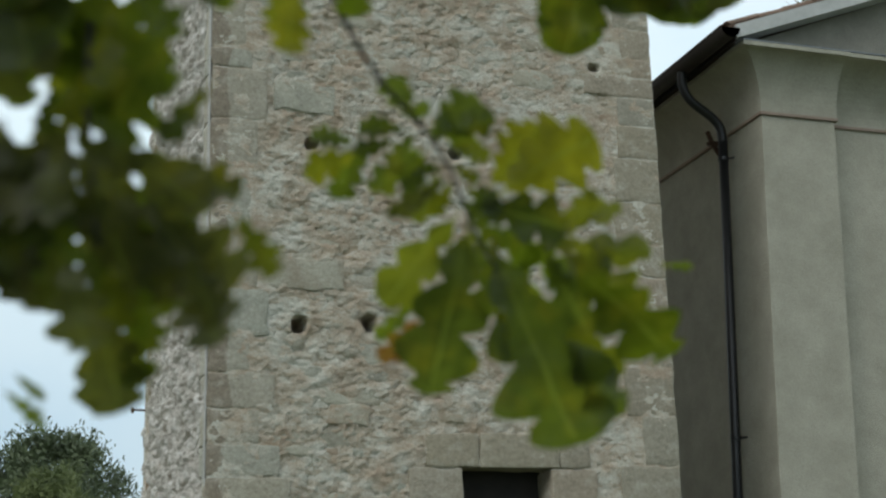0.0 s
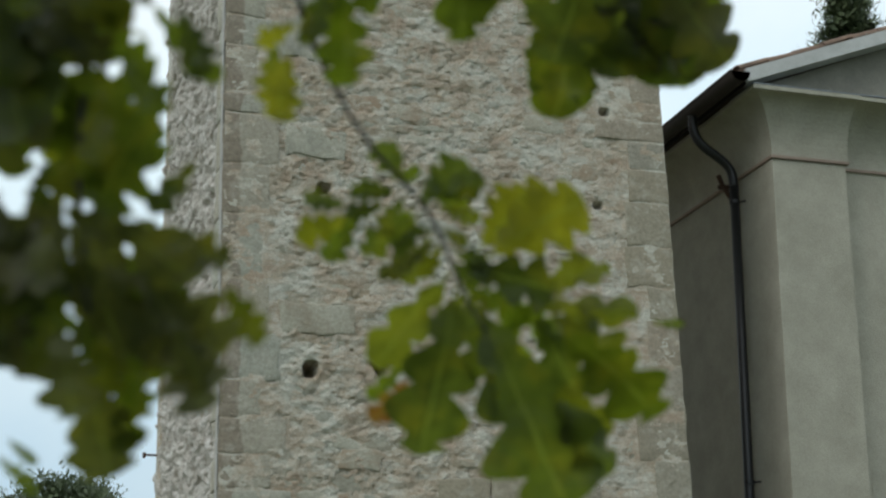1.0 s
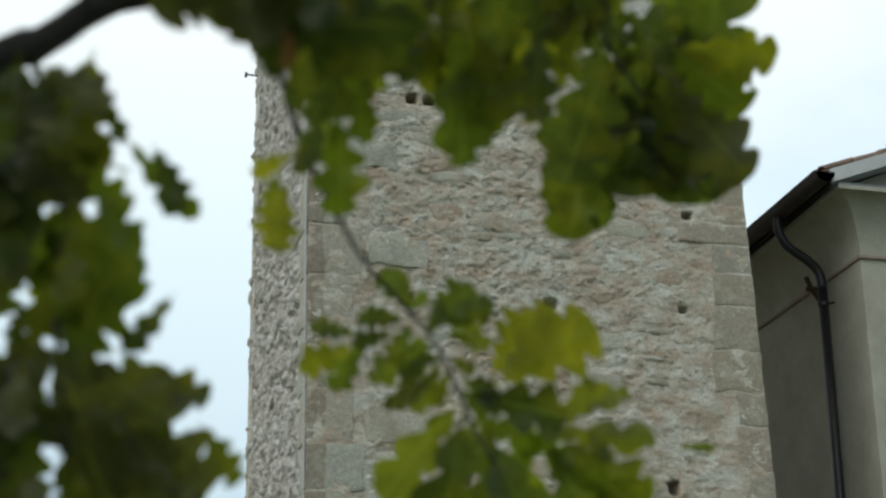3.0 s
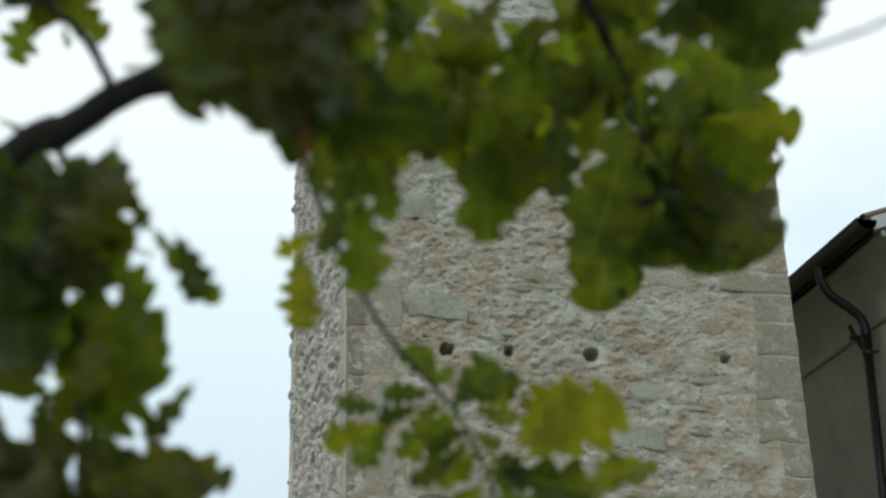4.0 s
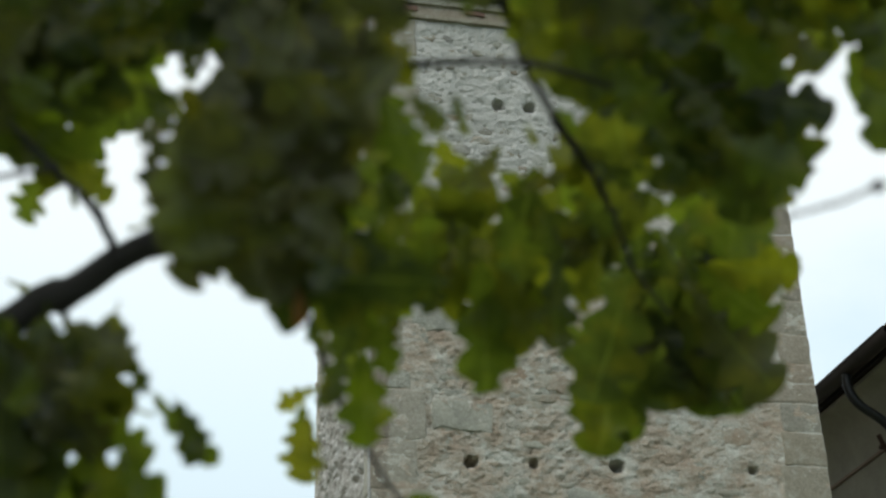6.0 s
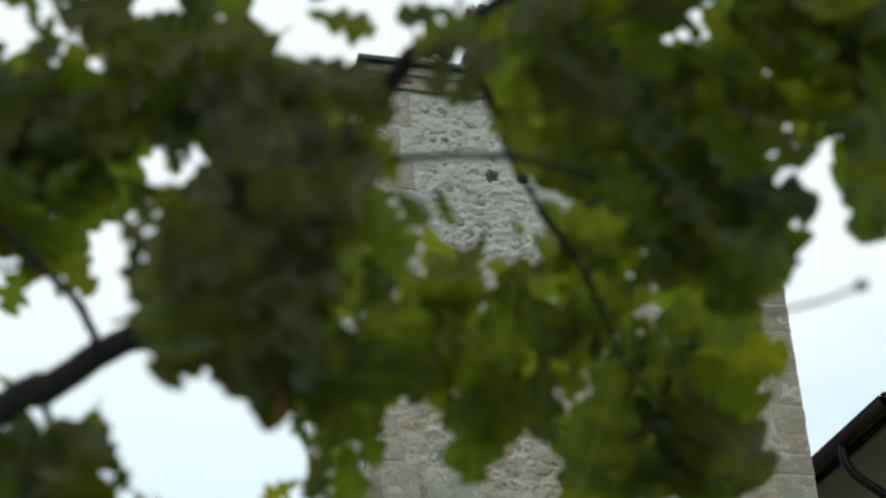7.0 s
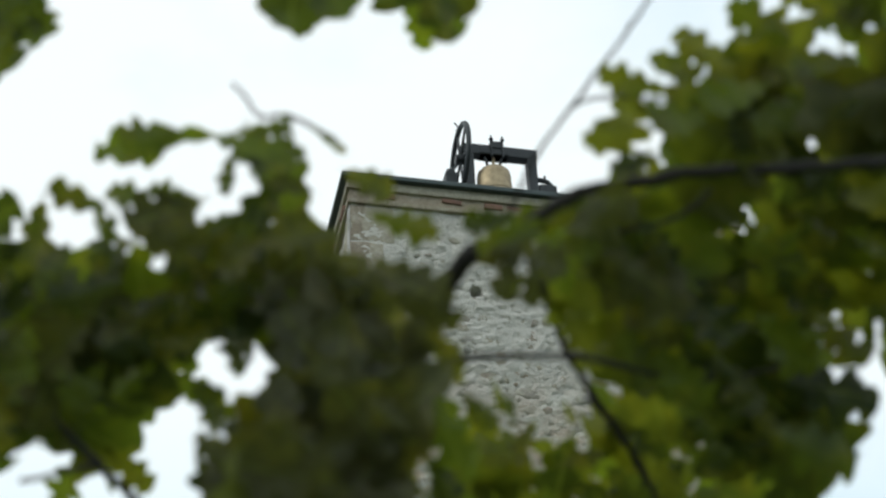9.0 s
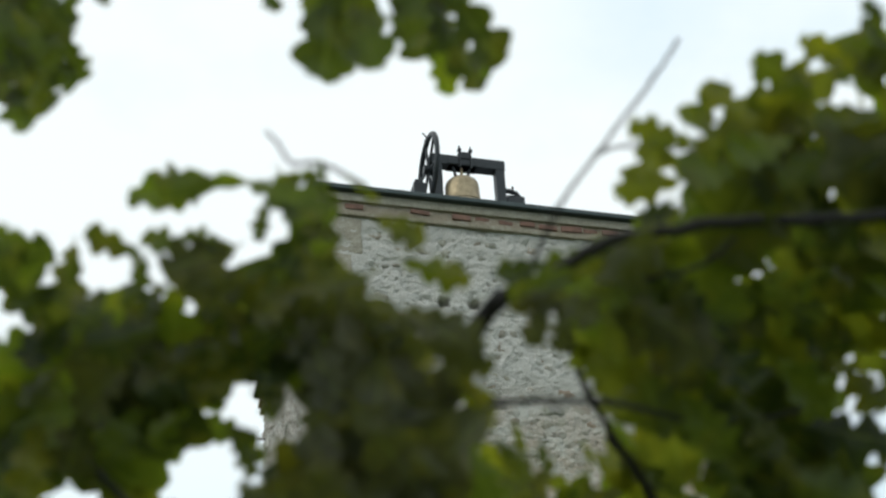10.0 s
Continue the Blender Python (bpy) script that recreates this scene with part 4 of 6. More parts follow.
shoot(0.35, [  # hanging shoot
    (-1.808, -11.480, 1.833, -121, 2.4, 1.1, 0), (-1.800, -11.476, 1.828, -45, 2.9, 1.3, 0), (-1.795, -11.476, 1.830, -13, 2.9, 1, 0),
    (-1.790, -11.470, 1.828, 21, 2.3, 0.9, 1), (-1.810, -11.473, 1.831, -172, 2.2, 1, 0), (-1.813, -11.464, 1.829, 163, 2.1, 1, 0),
    (-1.837, -11.490, 1.812, 159, 2.7, 1.1, 4), (-1.830, -11.475, 1.818, 119, 2.6, 1, 0), (-1.797, -11.466, 1.824, 143, 3.3, 1, 0),
    (-1.798, -11.477, 1.816, 133, 2.2, 1, 0), (-1.792, -11.468, 1.815, 109, 2.7, 1, 1), (-1.797, -11.497, 1.802, 144, 3.4, 0.6, 3),
    (-1.772, -11.488, 1.797, -36, 5.4, 1.5, 4), (-1.787, -11.491, 1.791, 10, 4.8, 1.1, 0),
])
shoot(0.35, [  # hanging shoot
    (-1.739, -11.490, 1.776, -68, 2.7, 0.8, 1), (-1.765, -11.483, 1.787, -132, 2.1, 1, 0), (-1.789, -11.498, 1.781, 100, 8.4, 0.95, 0),
    (-1.776, -11.491, 1.776, 69, 10.2, 1, 0), (-1.773, -11.490, 1.776, 97, 3.7, 0.8, 0), (-1.756, -11.469, 1.781, 77, 5.2, 0.8, 0),
    (-1.746, -11.478, 1.776, 56, 5.0, 0.8, 0), (-1.745, -11.502, 1.767, 43, 7.1, 1.05, 1), (-1.748, -11.477, 1.779, 5, 5.4, 0.6, 1),
    (-1.746, -11.492, 1.732, 46, 5.2, 0.85, 0), (-1.800, -11.457, 1.746, 126, 2.8, 0.8, 2), (-1.771, -11.488, 1.745, 86, 2.6, 0.5, 1),
    (-1.738, -11.513, 1.772, 54, 1.8, 0.8, 0), (-1.760, -11.472, 1.788, 43, 3.8, 0.8, 0),
])
shoot(0.35, [  # hanging shoot
    (-1.790, -11.494, 1.798, 31, 1.9, 0.9, 0), (-1.796, -11.495, 1.808, 29, 1.5, 1, 0), (-1.808, -11.466, 1.839, -34, 1.3, 1.2, 0),
    (-1.805, -11.469, 1.832, 123, 2.1, 1.1, 0), (-1.805, -11.491, 1.817, -58, 1.9, 1.1, 0), (-1.789, -11.466, 1.816, 178, 1.3, 1, 0),
    (-1.791, -11.481, 1.805, 115, 1.8, 1, 1), (-1.785, -11.475, 1.799, 46, 1.8, 1, 0), (-1.784, -11.491, 1.783, 37, 2.0, 1.2, 0),
    (-1.769, -11.466, 1.789, 103, 2.2, 1.1, 0), (-1.768, -11.477, 1.786, 39, 2.8, 1, 0), (-1.772, -11.464, 1.789, 124, 2.3, 1, 1),
])
shoot(0, [  # hanging shoot tip
    (-1.636, -11.382, 1.800, 6, 2.2, 0.6, 0),
])
shoot(0.2, [  # yellow pair
    (-1.875, -11.548, 1.878, 146, 2.0, 1, 4), (-1.877, -11.540, 1.868, 103, 3.0, 1.2, 4), (-1.873, -11.555, 1.880, 94, 1.4, 1, 0),
    (-1.860, -11.563, 1.891, 82, 4.2, 0.9, 0), (-1.867, -11.565, 1.894, 96, 2.9, 0.8, 0),
])
shoot(0.2, [  # yellow pair
    (-1.863, -11.577, 1.902, 111, 2.3, 1, 0), (-1.858, -11.569, 1.909, 68, 3.3, 0.8, 0), (-1.873, -11.576, 1.878, -124, 1.7, 0.9, 0),
])
shoot(0.1, [  # left bunch
    (-1.948, -11.630, 1.839, 50, 3.8, 0.62, 0), (-1.927, -11.626, 1.783, 128, 2.6, 0.7, 0), (-1.979, -11.641, 1.858, 27, 2.9, 1.1, 3),
    (-1.987, -11.624, 1.862, 34, 2.1, 1, 0), (-1.959, -11.639, 1.853, 62, 2.2, 0.6, 0), (-1.974, -11.633, 1.834, 123, 2.1, 1.1, 3),
    (-1.980, -11.627, 1.835, 49, 2.8, 1.2, 3), (-1.968, -11.621, 1.831, 32, 2.9, 1, 0), (-1.957, -11.639, 1.813, 55, 2.5, 1.1, 0),
    (-1.952, -11.609, 1.811, 64, 2.8, 1.1, 0), (-1.963, -11.634, 1.803, 89, 2.7, 0.9, 1), (-1.975, -11.607, 1.803, 125, 1.7, 1, 3),
    (-1.957, -11.605, 1.795, 113, 2.0, 1, 0), (-1.988, -11.643, 1.843, 94, 2.1, 1, 0),
])
shoot(0.1, [  # left bunch
    (-1.979, -11.614, 1.828, 89, 2.2, 1, 0), (-1.969, -11.615, 1.788, 104, 2.2, 1, 1), (-1.978, -11.605, 1.785, 102, 1.8, 1, 0),
    (-1.966, -11.621, 1.770, 48, 1.8, 1, 0), (-1.974, -11.615, 1.765, 29, 2.6, 1.1, 3), (-1.956, -11.615, 1.762, 41, 3.4, 1.2, 3),
    (-1.941, -11.595, 1.766, 27, 3.1, 0.9, 3), (-1.976, -11.609, 1.763, 97, 2.7, 1.2, 3), (-1.964, -11.593, 1.761, 85, 2.8, 1.2, 3),
    (-1.946, -11.590, 1.754, 57, 3.8, 1.1, 3), (-1.932, -11.587, 1.737, 65, 3.8, 1.1, 3), (-1.917, -11.613, 1.741, 53, 2.5, 1.1, 1),
    (-1.971, -11.598, 1.742, 93, 2.7, 1.2, 0), (-1.955, -11.591, 1.729, 89, 2.9, 1.1, 1),
])
shoot(0.1, [  # left bunch
    (-1.944, -11.584, 1.723, 84, 2.5, 1, 0), (-1.975, -11.600, 1.730, 89, 2.4, 1, 1), (-1.938, -11.591, 1.736, 84, 2.2, 1, 3),
    (-1.962, -11.582, 1.735, 78, 2.0, 1, 0),
])
shoot(0.4, [  # left bunch, low
    (-1.959, -11.574, 1.716, 75, 4.0, 1.4, 3), (-1.971, -11.600, 1.727, 79, 3.3, 1.2, 3), (-1.947, -11.575, 1.716, 81, 3.0, 0.9, 0),
    (-1.933, -11.611, 1.728, 68, 3.0, 1.1, 3), (-1.981, -11.588, 1.735, 97, 2.6, 1.2, 3), (-1.989, -11.563, 1.687, 39, 2.0, 0.6, 0),
])
shoot(0, [  # left sprig
    (-1.996, -11.575, 1.962, 123, 2.9, 0.9, 0), (-1.991, -11.596, 1.955, 45, 3.1, 0.9, 1), (-1.987, -11.573, 1.953, 81, 1.0, 0.7, 0),
    (-2.013, -11.588, 1.964, -94, 1.9, 1, 0), (-2.003, -11.601, 1.967, -13, 2.6, 1, 0), (-2.010, -11.570, 1.908, 27, 1.8, 0.35, 0),
    (-1.951, -11.596, 1.924, 167, 1.0, 0.4, 0), (-1.972, -11.622, 1.976, 29, 2.4, 1, 0), (-2.004, -11.611, 1.974, 153, 2.1, 1, 0),
])
shoot(0.4, [  # leaves on the limb, mostly in the shaded matt tone
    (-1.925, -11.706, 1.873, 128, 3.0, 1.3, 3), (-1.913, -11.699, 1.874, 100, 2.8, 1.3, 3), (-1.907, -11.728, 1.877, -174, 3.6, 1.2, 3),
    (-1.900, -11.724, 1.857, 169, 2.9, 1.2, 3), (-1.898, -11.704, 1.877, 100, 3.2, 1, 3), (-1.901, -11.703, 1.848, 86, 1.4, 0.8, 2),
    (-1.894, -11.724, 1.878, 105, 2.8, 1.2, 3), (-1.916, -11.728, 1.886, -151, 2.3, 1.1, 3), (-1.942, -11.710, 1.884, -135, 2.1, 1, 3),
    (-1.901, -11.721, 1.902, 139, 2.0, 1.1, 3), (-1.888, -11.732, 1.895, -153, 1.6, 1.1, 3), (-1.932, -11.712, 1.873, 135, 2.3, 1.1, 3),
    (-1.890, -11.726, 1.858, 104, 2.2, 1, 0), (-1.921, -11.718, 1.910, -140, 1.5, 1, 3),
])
shoot(0.1, [  # middle bunch
    (-1.853, -11.590, 1.945, 81, 4.5, 1.1, 1), (-1.834, -11.582, 1.961, 86, 3.3, 1, 0), (-1.849, -11.583, 2.000, 55, 3.1, 1, 0),
    (-1.859, -11.584, 1.943, 72, 2.3, 0.9, 0), (-1.836, -11.565, 1.947, 74, 3.6, 0.9, 0), (-1.812, -11.565, 1.958, 90, 2.6, 0.8, 1),
    (-1.807, -11.572, 1.940, 86, 6.6, 0.8, 0), (-1.801, -11.570, 1.948, 71, 5.5, 0.8, 1), (-1.803, -11.599, 1.948, 74, 3.6, 1, 0),
    (-1.785, -11.592, 1.954, 75, 2.8, 0.9, 0), (-1.813, -11.600, 1.958, 171, 1.5, 0.8, 3), (-1.798, -11.587, 1.986, 122, 2.4, 1, 3),
    (-1.794, -11.597, 1.956, -14, 2.0, 0.8, 3), (-1.774, -11.585, 1.936, 95, 4.6, 0.8, 0),
])
shoot(0.1, [  # middle bunch
    (-1.748, -11.574, 1.951, 108, 3.8, 0.8, 1), (-1.769, -11.584, 1.967, 42, 3.1, 0.9, 0), (-1.757, -11.591, 1.987, -135, 2.2, 0.8, 0),
    (-1.754, -11.616, 1.990, 61, 2.6, 1, 0), (-1.756, -11.601, 1.964, 49, 2.7, 1, 1), (-1.744, -11.599, 1.975, 32, 2.4, 0.9, 0),
    (-1.823, -11.603, 1.996, 75, 1.7, 0.5, 1), (-1.794, -11.610, 1.983, 64, 1.2, 0.6, 1), (-1.858, -11.587, 1.973, 96, 2.3, 0.9, 0),
])
shoot(0.1, [  # right bunch
    (-1.714, -11.517, 1.970, 103, 7.4, 1.1, 0), (-1.714, -11.493, 1.946, 97, 6.9, 0.95, 1), (-1.687, -11.488, 1.987, 83, 7.9, 1.2, 0),
    (-1.681, -11.487, 1.978, 63, 8.4, 1.2, 0), (-1.680, -11.498, 1.966, 46, 7.1, 1.1, 3), (-1.680, -11.509, 1.976, 41, 5.3, 1.1, 0),
    (-1.680, -11.515, 1.970, 8, 5.2, 1, 1), (-1.679, -11.530, 1.975, -12, 2.0, 1, 0), (-1.708, -11.523, 1.993, -5, 3.2, 1, 0),
    (-1.662, -11.515, 2.008, -23, 2.2, 1, 4), (-1.706, -11.503, 2.011, 81, 3.6, 1, 0),
])
shoot(0, [  # broad leaves
    (-1.743, -11.692, 1.927, 18, 3.8, 1.3, 0), (-1.745, -11.685, 1.944, 44, 4.7, 1.2, 0), (-1.735, -11.691, 1.952, 14, 4.1, 1, 0),
    (-1.756, -11.680, 1.933, 34, 2.4, 1, 0), (-1.768, -11.685, 1.947, 54, 3.0, 1, 0),
])
shoot(0, [  # right bough
    (-1.682, -11.708, 1.969, 80, 4.3, 0.8, 0), (-1.671, -11.713, 1.946, 105, 2.4, 0.8, 0), (-1.708, -11.697, 1.955, 41, 2.0, 0.9, 0),
    (-1.703, -11.722, 1.967, 98, 1.6, 0.8, 1), (-1.817, -11.703, 1.991, 27, 3.9, 1.2, 3), (-1.816, -11.687, 1.984, 62, 3.3, 0.9, 1),
    (-1.801, -11.690, 1.978, 58, 3.4, 1, 0), (-1.778, -11.712, 1.979, 53, 3.2, 1.2, 0), (-1.748, -11.707, 2.003, 27, 3.0, 0.9, 0),
    (-1.736, -11.714, 1.991, 48, 3.3, 1.1, 0), (-1.744, -11.705, 1.974, 45, 3.4, 1.2, 0), (-1.730, -11.725, 1.964, 54, 2.9, 1, 1),
    (-1.713, -11.730, 2.001, 29, 2.3, 0.9, 0), (-1.708, -11.723, 1.969, 29, 2.7, 0.9, 0),
])
shoot(0, [  # right bough
    (-1.759, -11.691, 1.963, 51, 3.1, 1.1, 0), (-1.783, -11.694, 1.962, 58, 3.3, 1.1, 0), (-1.773, -11.714, 2.014, -172, 2.5, 0.9, 0),
    (-1.755, -11.723, 2.012, 50, 1.7, 0.8, 0), (-1.729, -11.723, 2.013, 41, 2.4, 0.9, 0), (-1.687, -11.736, 1.989, 56, 2.1, 1, 0),
    (-1.677, -11.721, 1.980, 103, 2.9, 0.9, 0), (-1.718, -11.695, 1.958, 67, 4.3, 1.2, 0),
])
shoot(0.2, [  # leaves at the limb
    (-1.860, -11.718, 1.974, -20, 1.8, 1, 3), (-1.850, -11.737, 1.973, 32, 2.3, 1.1, 3), (-1.833, -11.728, 1.982, 19, 2.0, 1, 0),
    (-1.874, -11.701, 1.954, 42, 1.5, 0.8, 4), (-1.875, -11.694, 1.933, 60, 3.7, 1.2, 0), (-1.881, -11.691, 1.947, -132, 2.5, 1.1, 3),
    (-1.877, -11.691, 1.945, 163, 2.8, 1.1, 3), (-1.893, -11.714, 1.962, 27, 3.0, 0.9, 3), (-1.864, -11.701, 1.930, 45, 2.0, 0.9, 1),
    (-1.845, -11.707, 1.911, -103, 1.3, 0.6, 0), (-1.871, -11.679, 1.916, 64, 2.3, 1, 0),
])
shoot(0.1, [  # left bough
    (-1.952, -11.705, 2.036, 174, 5.4, 0.62, 0), (-1.953, -11.717, 2.025, -7, 2.4, 0.6, 0), (-1.949, -11.710, 2.026, 106, 2.0, 0.8, 0),
    (-1.923, -11.719, 2.033, 42, 1.9, 0.35, 0), (-1.909, -11.711, 2.018, 25, 2.3, 1, 3), (-1.928, -11.726, 2.013, -106, 1.5, 0.5, 0),
    (-1.936, -11.714, 2.033, 45, 1.9, 0.5, 0), (-1.992, -11.688, 2.004, -161, 2.6, 0.9, 0), (-1.973, -11.690, 2.005, -153, 2.5, 0.9, 0),
    (-1.961, -11.699, 2.000, -147, 2.2, 0.9, 0), (-1.941, -11.698, 2.003, 160, 2.1, 0.8, 0), (-1.935, -11.699, 2.012, -118, 1.6, 0.7, 0),
    (-1.917, -11.707, 2.008, -159, 1.9, 0.8, 3), (-1.983, -11.681, 2.000, 136, 2.5, 1.1, 0),
])
shoot(0.1, [  # left bough
    (-1.954, -11.708, 1.987, 172, 2.7, 0.9, 3), (-1.933, -11.707, 1.987, 150, 2.5, 1.1, 3), (-1.908, -11.706, 1.993, 172, 2.8, 1, 3),
    (-1.899, -11.706, 2.002, 15, 3.0, 0.9, 1), (-1.899, -11.708, 1.980, 34, 3.6, 1.2, 3), (-1.914, -11.692, 1.989, 45, 2.5, 1.2, 3),
    (-1.923, -11.689, 1.985, 128, 2.2, 1.1, 3), (-1.940, -11.699, 1.971, 131, 1.6, 1, 0), (-1.960, -11.683, 1.980, 113, 1.7, 1, 1),
    (-1.985, -11.685, 1.976, 158, 2.8, 1, 0), (-1.966, -11.691, 1.969, 138, 3.4, 1.2, 0), (-1.994, -11.678, 1.964, 145, 2.9, 1.3, 3),
    (-2.008, -11.660, 1.954, 113, 2.8, 1.3, 3), (-1.989, -11.668, 1.951, 125, 2.3, 1.2, 0),
])
shoot(0.1, [  # left bough
    (-1.970, -11.672, 1.951, 145, 2.3, 0.9, 0), (-1.959, -11.674, 1.941, 53, 2.1, 0.9, 0), (-1.921, -11.682, 1.964, 100, 2.6, 1.1, 3),
    (-1.905, -11.691, 1.967, 108, 2.9, 1.2, 3), (-1.891, -11.684, 1.966, 99, 3.1, 1.3, 3), (-1.879, -11.689, 1.969, 78, 2.0, 1, 3),
    (-1.871, -11.696, 1.955, 62, 2.0, 0.9, 1), (-1.883, -11.664, 1.953, 52, 2.8, 1, 0), (-2.018, -11.700, 1.995, 113, 1.1, 1, 0),
    (-2.019, -11.675, 1.984, 126, 1.8, 1.2, 0), (-1.933, -11.679, 1.954, -179, 1.7, 0.4, 0),
])
shoot(0.2, [  # left bough
    (-2.033, -11.690, 2.002, -162, 1.8, 1, 0), (-2.026, -11.699, 1.994, 145, 1.8, 1, 0), (-2.032, -11.668, 1.996, 154, 1.5, 0.9, 0),
    (-2.027, -11.656, 1.951, 98, 3.2, 1.1, 4), (-2.020, -11.679, 1.960, 132, 2.2, 1.1, 0),
])
shoot(0.1, [  # leaves round the limb end
    (-1.829, -11.728, 1.990, 165, 3.1, 1.1, 0), (-1.846, -11.740, 1.983, 167, 2.2, 0.9, 0), (-1.838, -11.726, 1.986, -21, 1.7, 0.7, 1),
    (-1.843, -11.727, 1.978, 121, 2.1, 1, 3), (-1.837, -11.721, 1.980, 91, 2.0, 1, 3), (-1.817, -11.714, 1.985, 80, 2.4, 0.9, 1),
    (-1.814, -11.720, 1.986, 31, 4.4, 1.2, 3), (-1.819, -11.741, 1.994, -18, 1.3, 0.8, 1), (-1.798, -11.731, 1.996, 59, 2.5, 1, 0),
    (-1.826, -11.724, 1.985, 67, 0.8, 0.5, 2),
])
shoot(0, [  # upper right bough
    (-1.794, -11.772, 2.021, -163, 2.8, 0.9, 1), (-1.800, -11.769, 2.006, 174, 2.8, 0.9, 1), (-1.781, -11.770, 2.027, -152, 2.3, 0.9, 1),
    (-1.769, -11.776, 2.029, -135, 2.9, 1, 1), (-1.743, -11.778, 2.044, -141, 3.2, 1, 1), (-1.729, -11.789, 2.054, -152, 2.6, 0.9, 1),
    (-1.724, -11.804, 2.052, -141, 1.7, 1, 0), (-1.730, -11.816, 2.055, -138, 1.3, 1, 0), (-1.788, -11.745, 2.012, 178, 2.2, 0.8, 0),
    (-1.784, -11.779, 2.006, 166, 2.4, 1.2, 0), (-1.763, -11.788, 2.017, 158, 2.7, 1.2, 0), (-1.744, -11.779, 2.023, 143, 2.5, 1.2, 0),
    (-1.721, -11.782, 2.021, 152, 1.4, 0.8, 0), (-1.730, -11.801, 2.023, 174, 2.7, 0.9, 0),
])
shoot(0, [  # upper right bough
    (-1.745, -11.765, 2.008, 150, 2.5, 1, 0), (-1.723, -11.761, 2.009, 140, 2.0, 1, 0), (-1.783, -11.782, 2.031, 132, 2.3, 1, 1),
])
shoot(0.1, [  # top sprays
    (-1.930, -11.758, 2.108, 99, 5.0, 0.9, 0), (-1.926, -11.763, 2.101, 77, 4.4, 0.9, 0), (-1.960, -11.752, 2.103, 72, 1.8, 0.9, 0),
    (-1.896, -11.753, 2.121, 95, 3.9, 0.9, 0), (-1.892, -11.765, 2.100, 51, 4.3, 0.9, 0), (-1.890, -11.746, 2.109, 63, 4.4, 0.8, 0),
    (-2.060, -11.697, 2.103, 34, 3.9, 0.9, 0), (-2.050, -11.720, 2.111, 50, 2.8, 1.1, 0), (-2.038, -11.713, 2.077, 111, 2.3, 0.9, 1),
    (-2.059, -11.687, 2.093, 68, 3.1, 1, 0), (-2.058, -11.715, 2.102, 39, 2.9, 1, 0), (-2.028, -11.731, 2.107, 50, 1.4, 0.8, 0),
])
shoot(0.1, [  # left bough
    (-1.945, -11.671, 1.965, 67, 1.6, 0.8, 0), (-1.993, -11.668, 2.021, 102, 2.3, 1, 0), (-1.997, -11.671, 1.995, 64, 1.7, 0.9, 3),
    (-1.967, -11.688, 1.999, 97, 1.8, 1, 0), (-1.967, -11.677, 1.993, 27, 1.5, 0.9, 3), (-1.943, -11.700, 2.000, 106, 1.5, 0.9, 0),
])
shoot(0.1, [  # left bough
    (-1.946, -11.665, 1.969, 69, 1.8, 0.8, 0), (-1.958, -11.657, 1.951, 21, 1.5, 0.7, 0),
])
shoot(0.2, [  # left bough
    (-1.999, -11.702, 2.000, 78, 1.5, 0.7, 0), (-1.978, -11.687, 2.000, 13, 2.0, 0.8, 3),
])
shoot(0, [  # broad leaves
    (-1.722, -11.616, 1.962, 31, 2.9, 1.1, 0), (-1.745, -11.639, 1.950, 27, 2.1, 1, 1),
])
shoot(0, [  # yellow pair, further leaves
    (-1.877, -11.510, 1.886, 97, 2.6, 1.08, 0),
])
shoot(0, [  # yellow pair, further leaves
    (-1.889, -11.558, 1.934, 44, 5.0, 1.06, 1), (-1.883, -11.547, 1.921, 12, 3.7, 1.30, 0), (-1.840, -11.542, 1.926, 101, 2.4, 0.91, 0),
    (-1.861, -11.551, 1.929, 127, 2.7, 0.92, 1),
])
shoot(0, [  # left bunch, further leaves
    (-1.966, -11.579, 1.778, 74, 6.6, 0.98, 3), (-1.955, -11.558, 1.774, 85, 4.3, 1.11, 3), (-2.016, -11.585, 1.833, 23, 3.8, 1.29, 1),
    (-1.962, -11.592, 1.747, 152, 3.8, 1.08, 0), (-1.960, -11.569, 1.745, 195, 6.1, 1.27, 3), (-1.950, -11.562, 1.761, 43, 5.3, 1.15, 3),
    (-1.957, -11.567, 1.766, 41, 4.3, 1.15, 3), (-2.009, -11.622, 1.876, 72, 6.9, 0.96, 0), (-1.980, -11.623, 1.860, 80, 4.3, 1.19, 3),
    (-1.987, -11.577, 1.851, 103, 4.9, 1.02, 0), (-1.997, -11.632, 1.861, 99, 6.2, 1.03, 0), (-1.962, -11.594, 1.767, 152, 6.1, 1.14, 3),
    (-2.015, -11.620, 1.875, 74, 7.1, 0.95, 0), (-1.984, -11.598, 1.769, 110, 3.7, 0.98, 3),
])
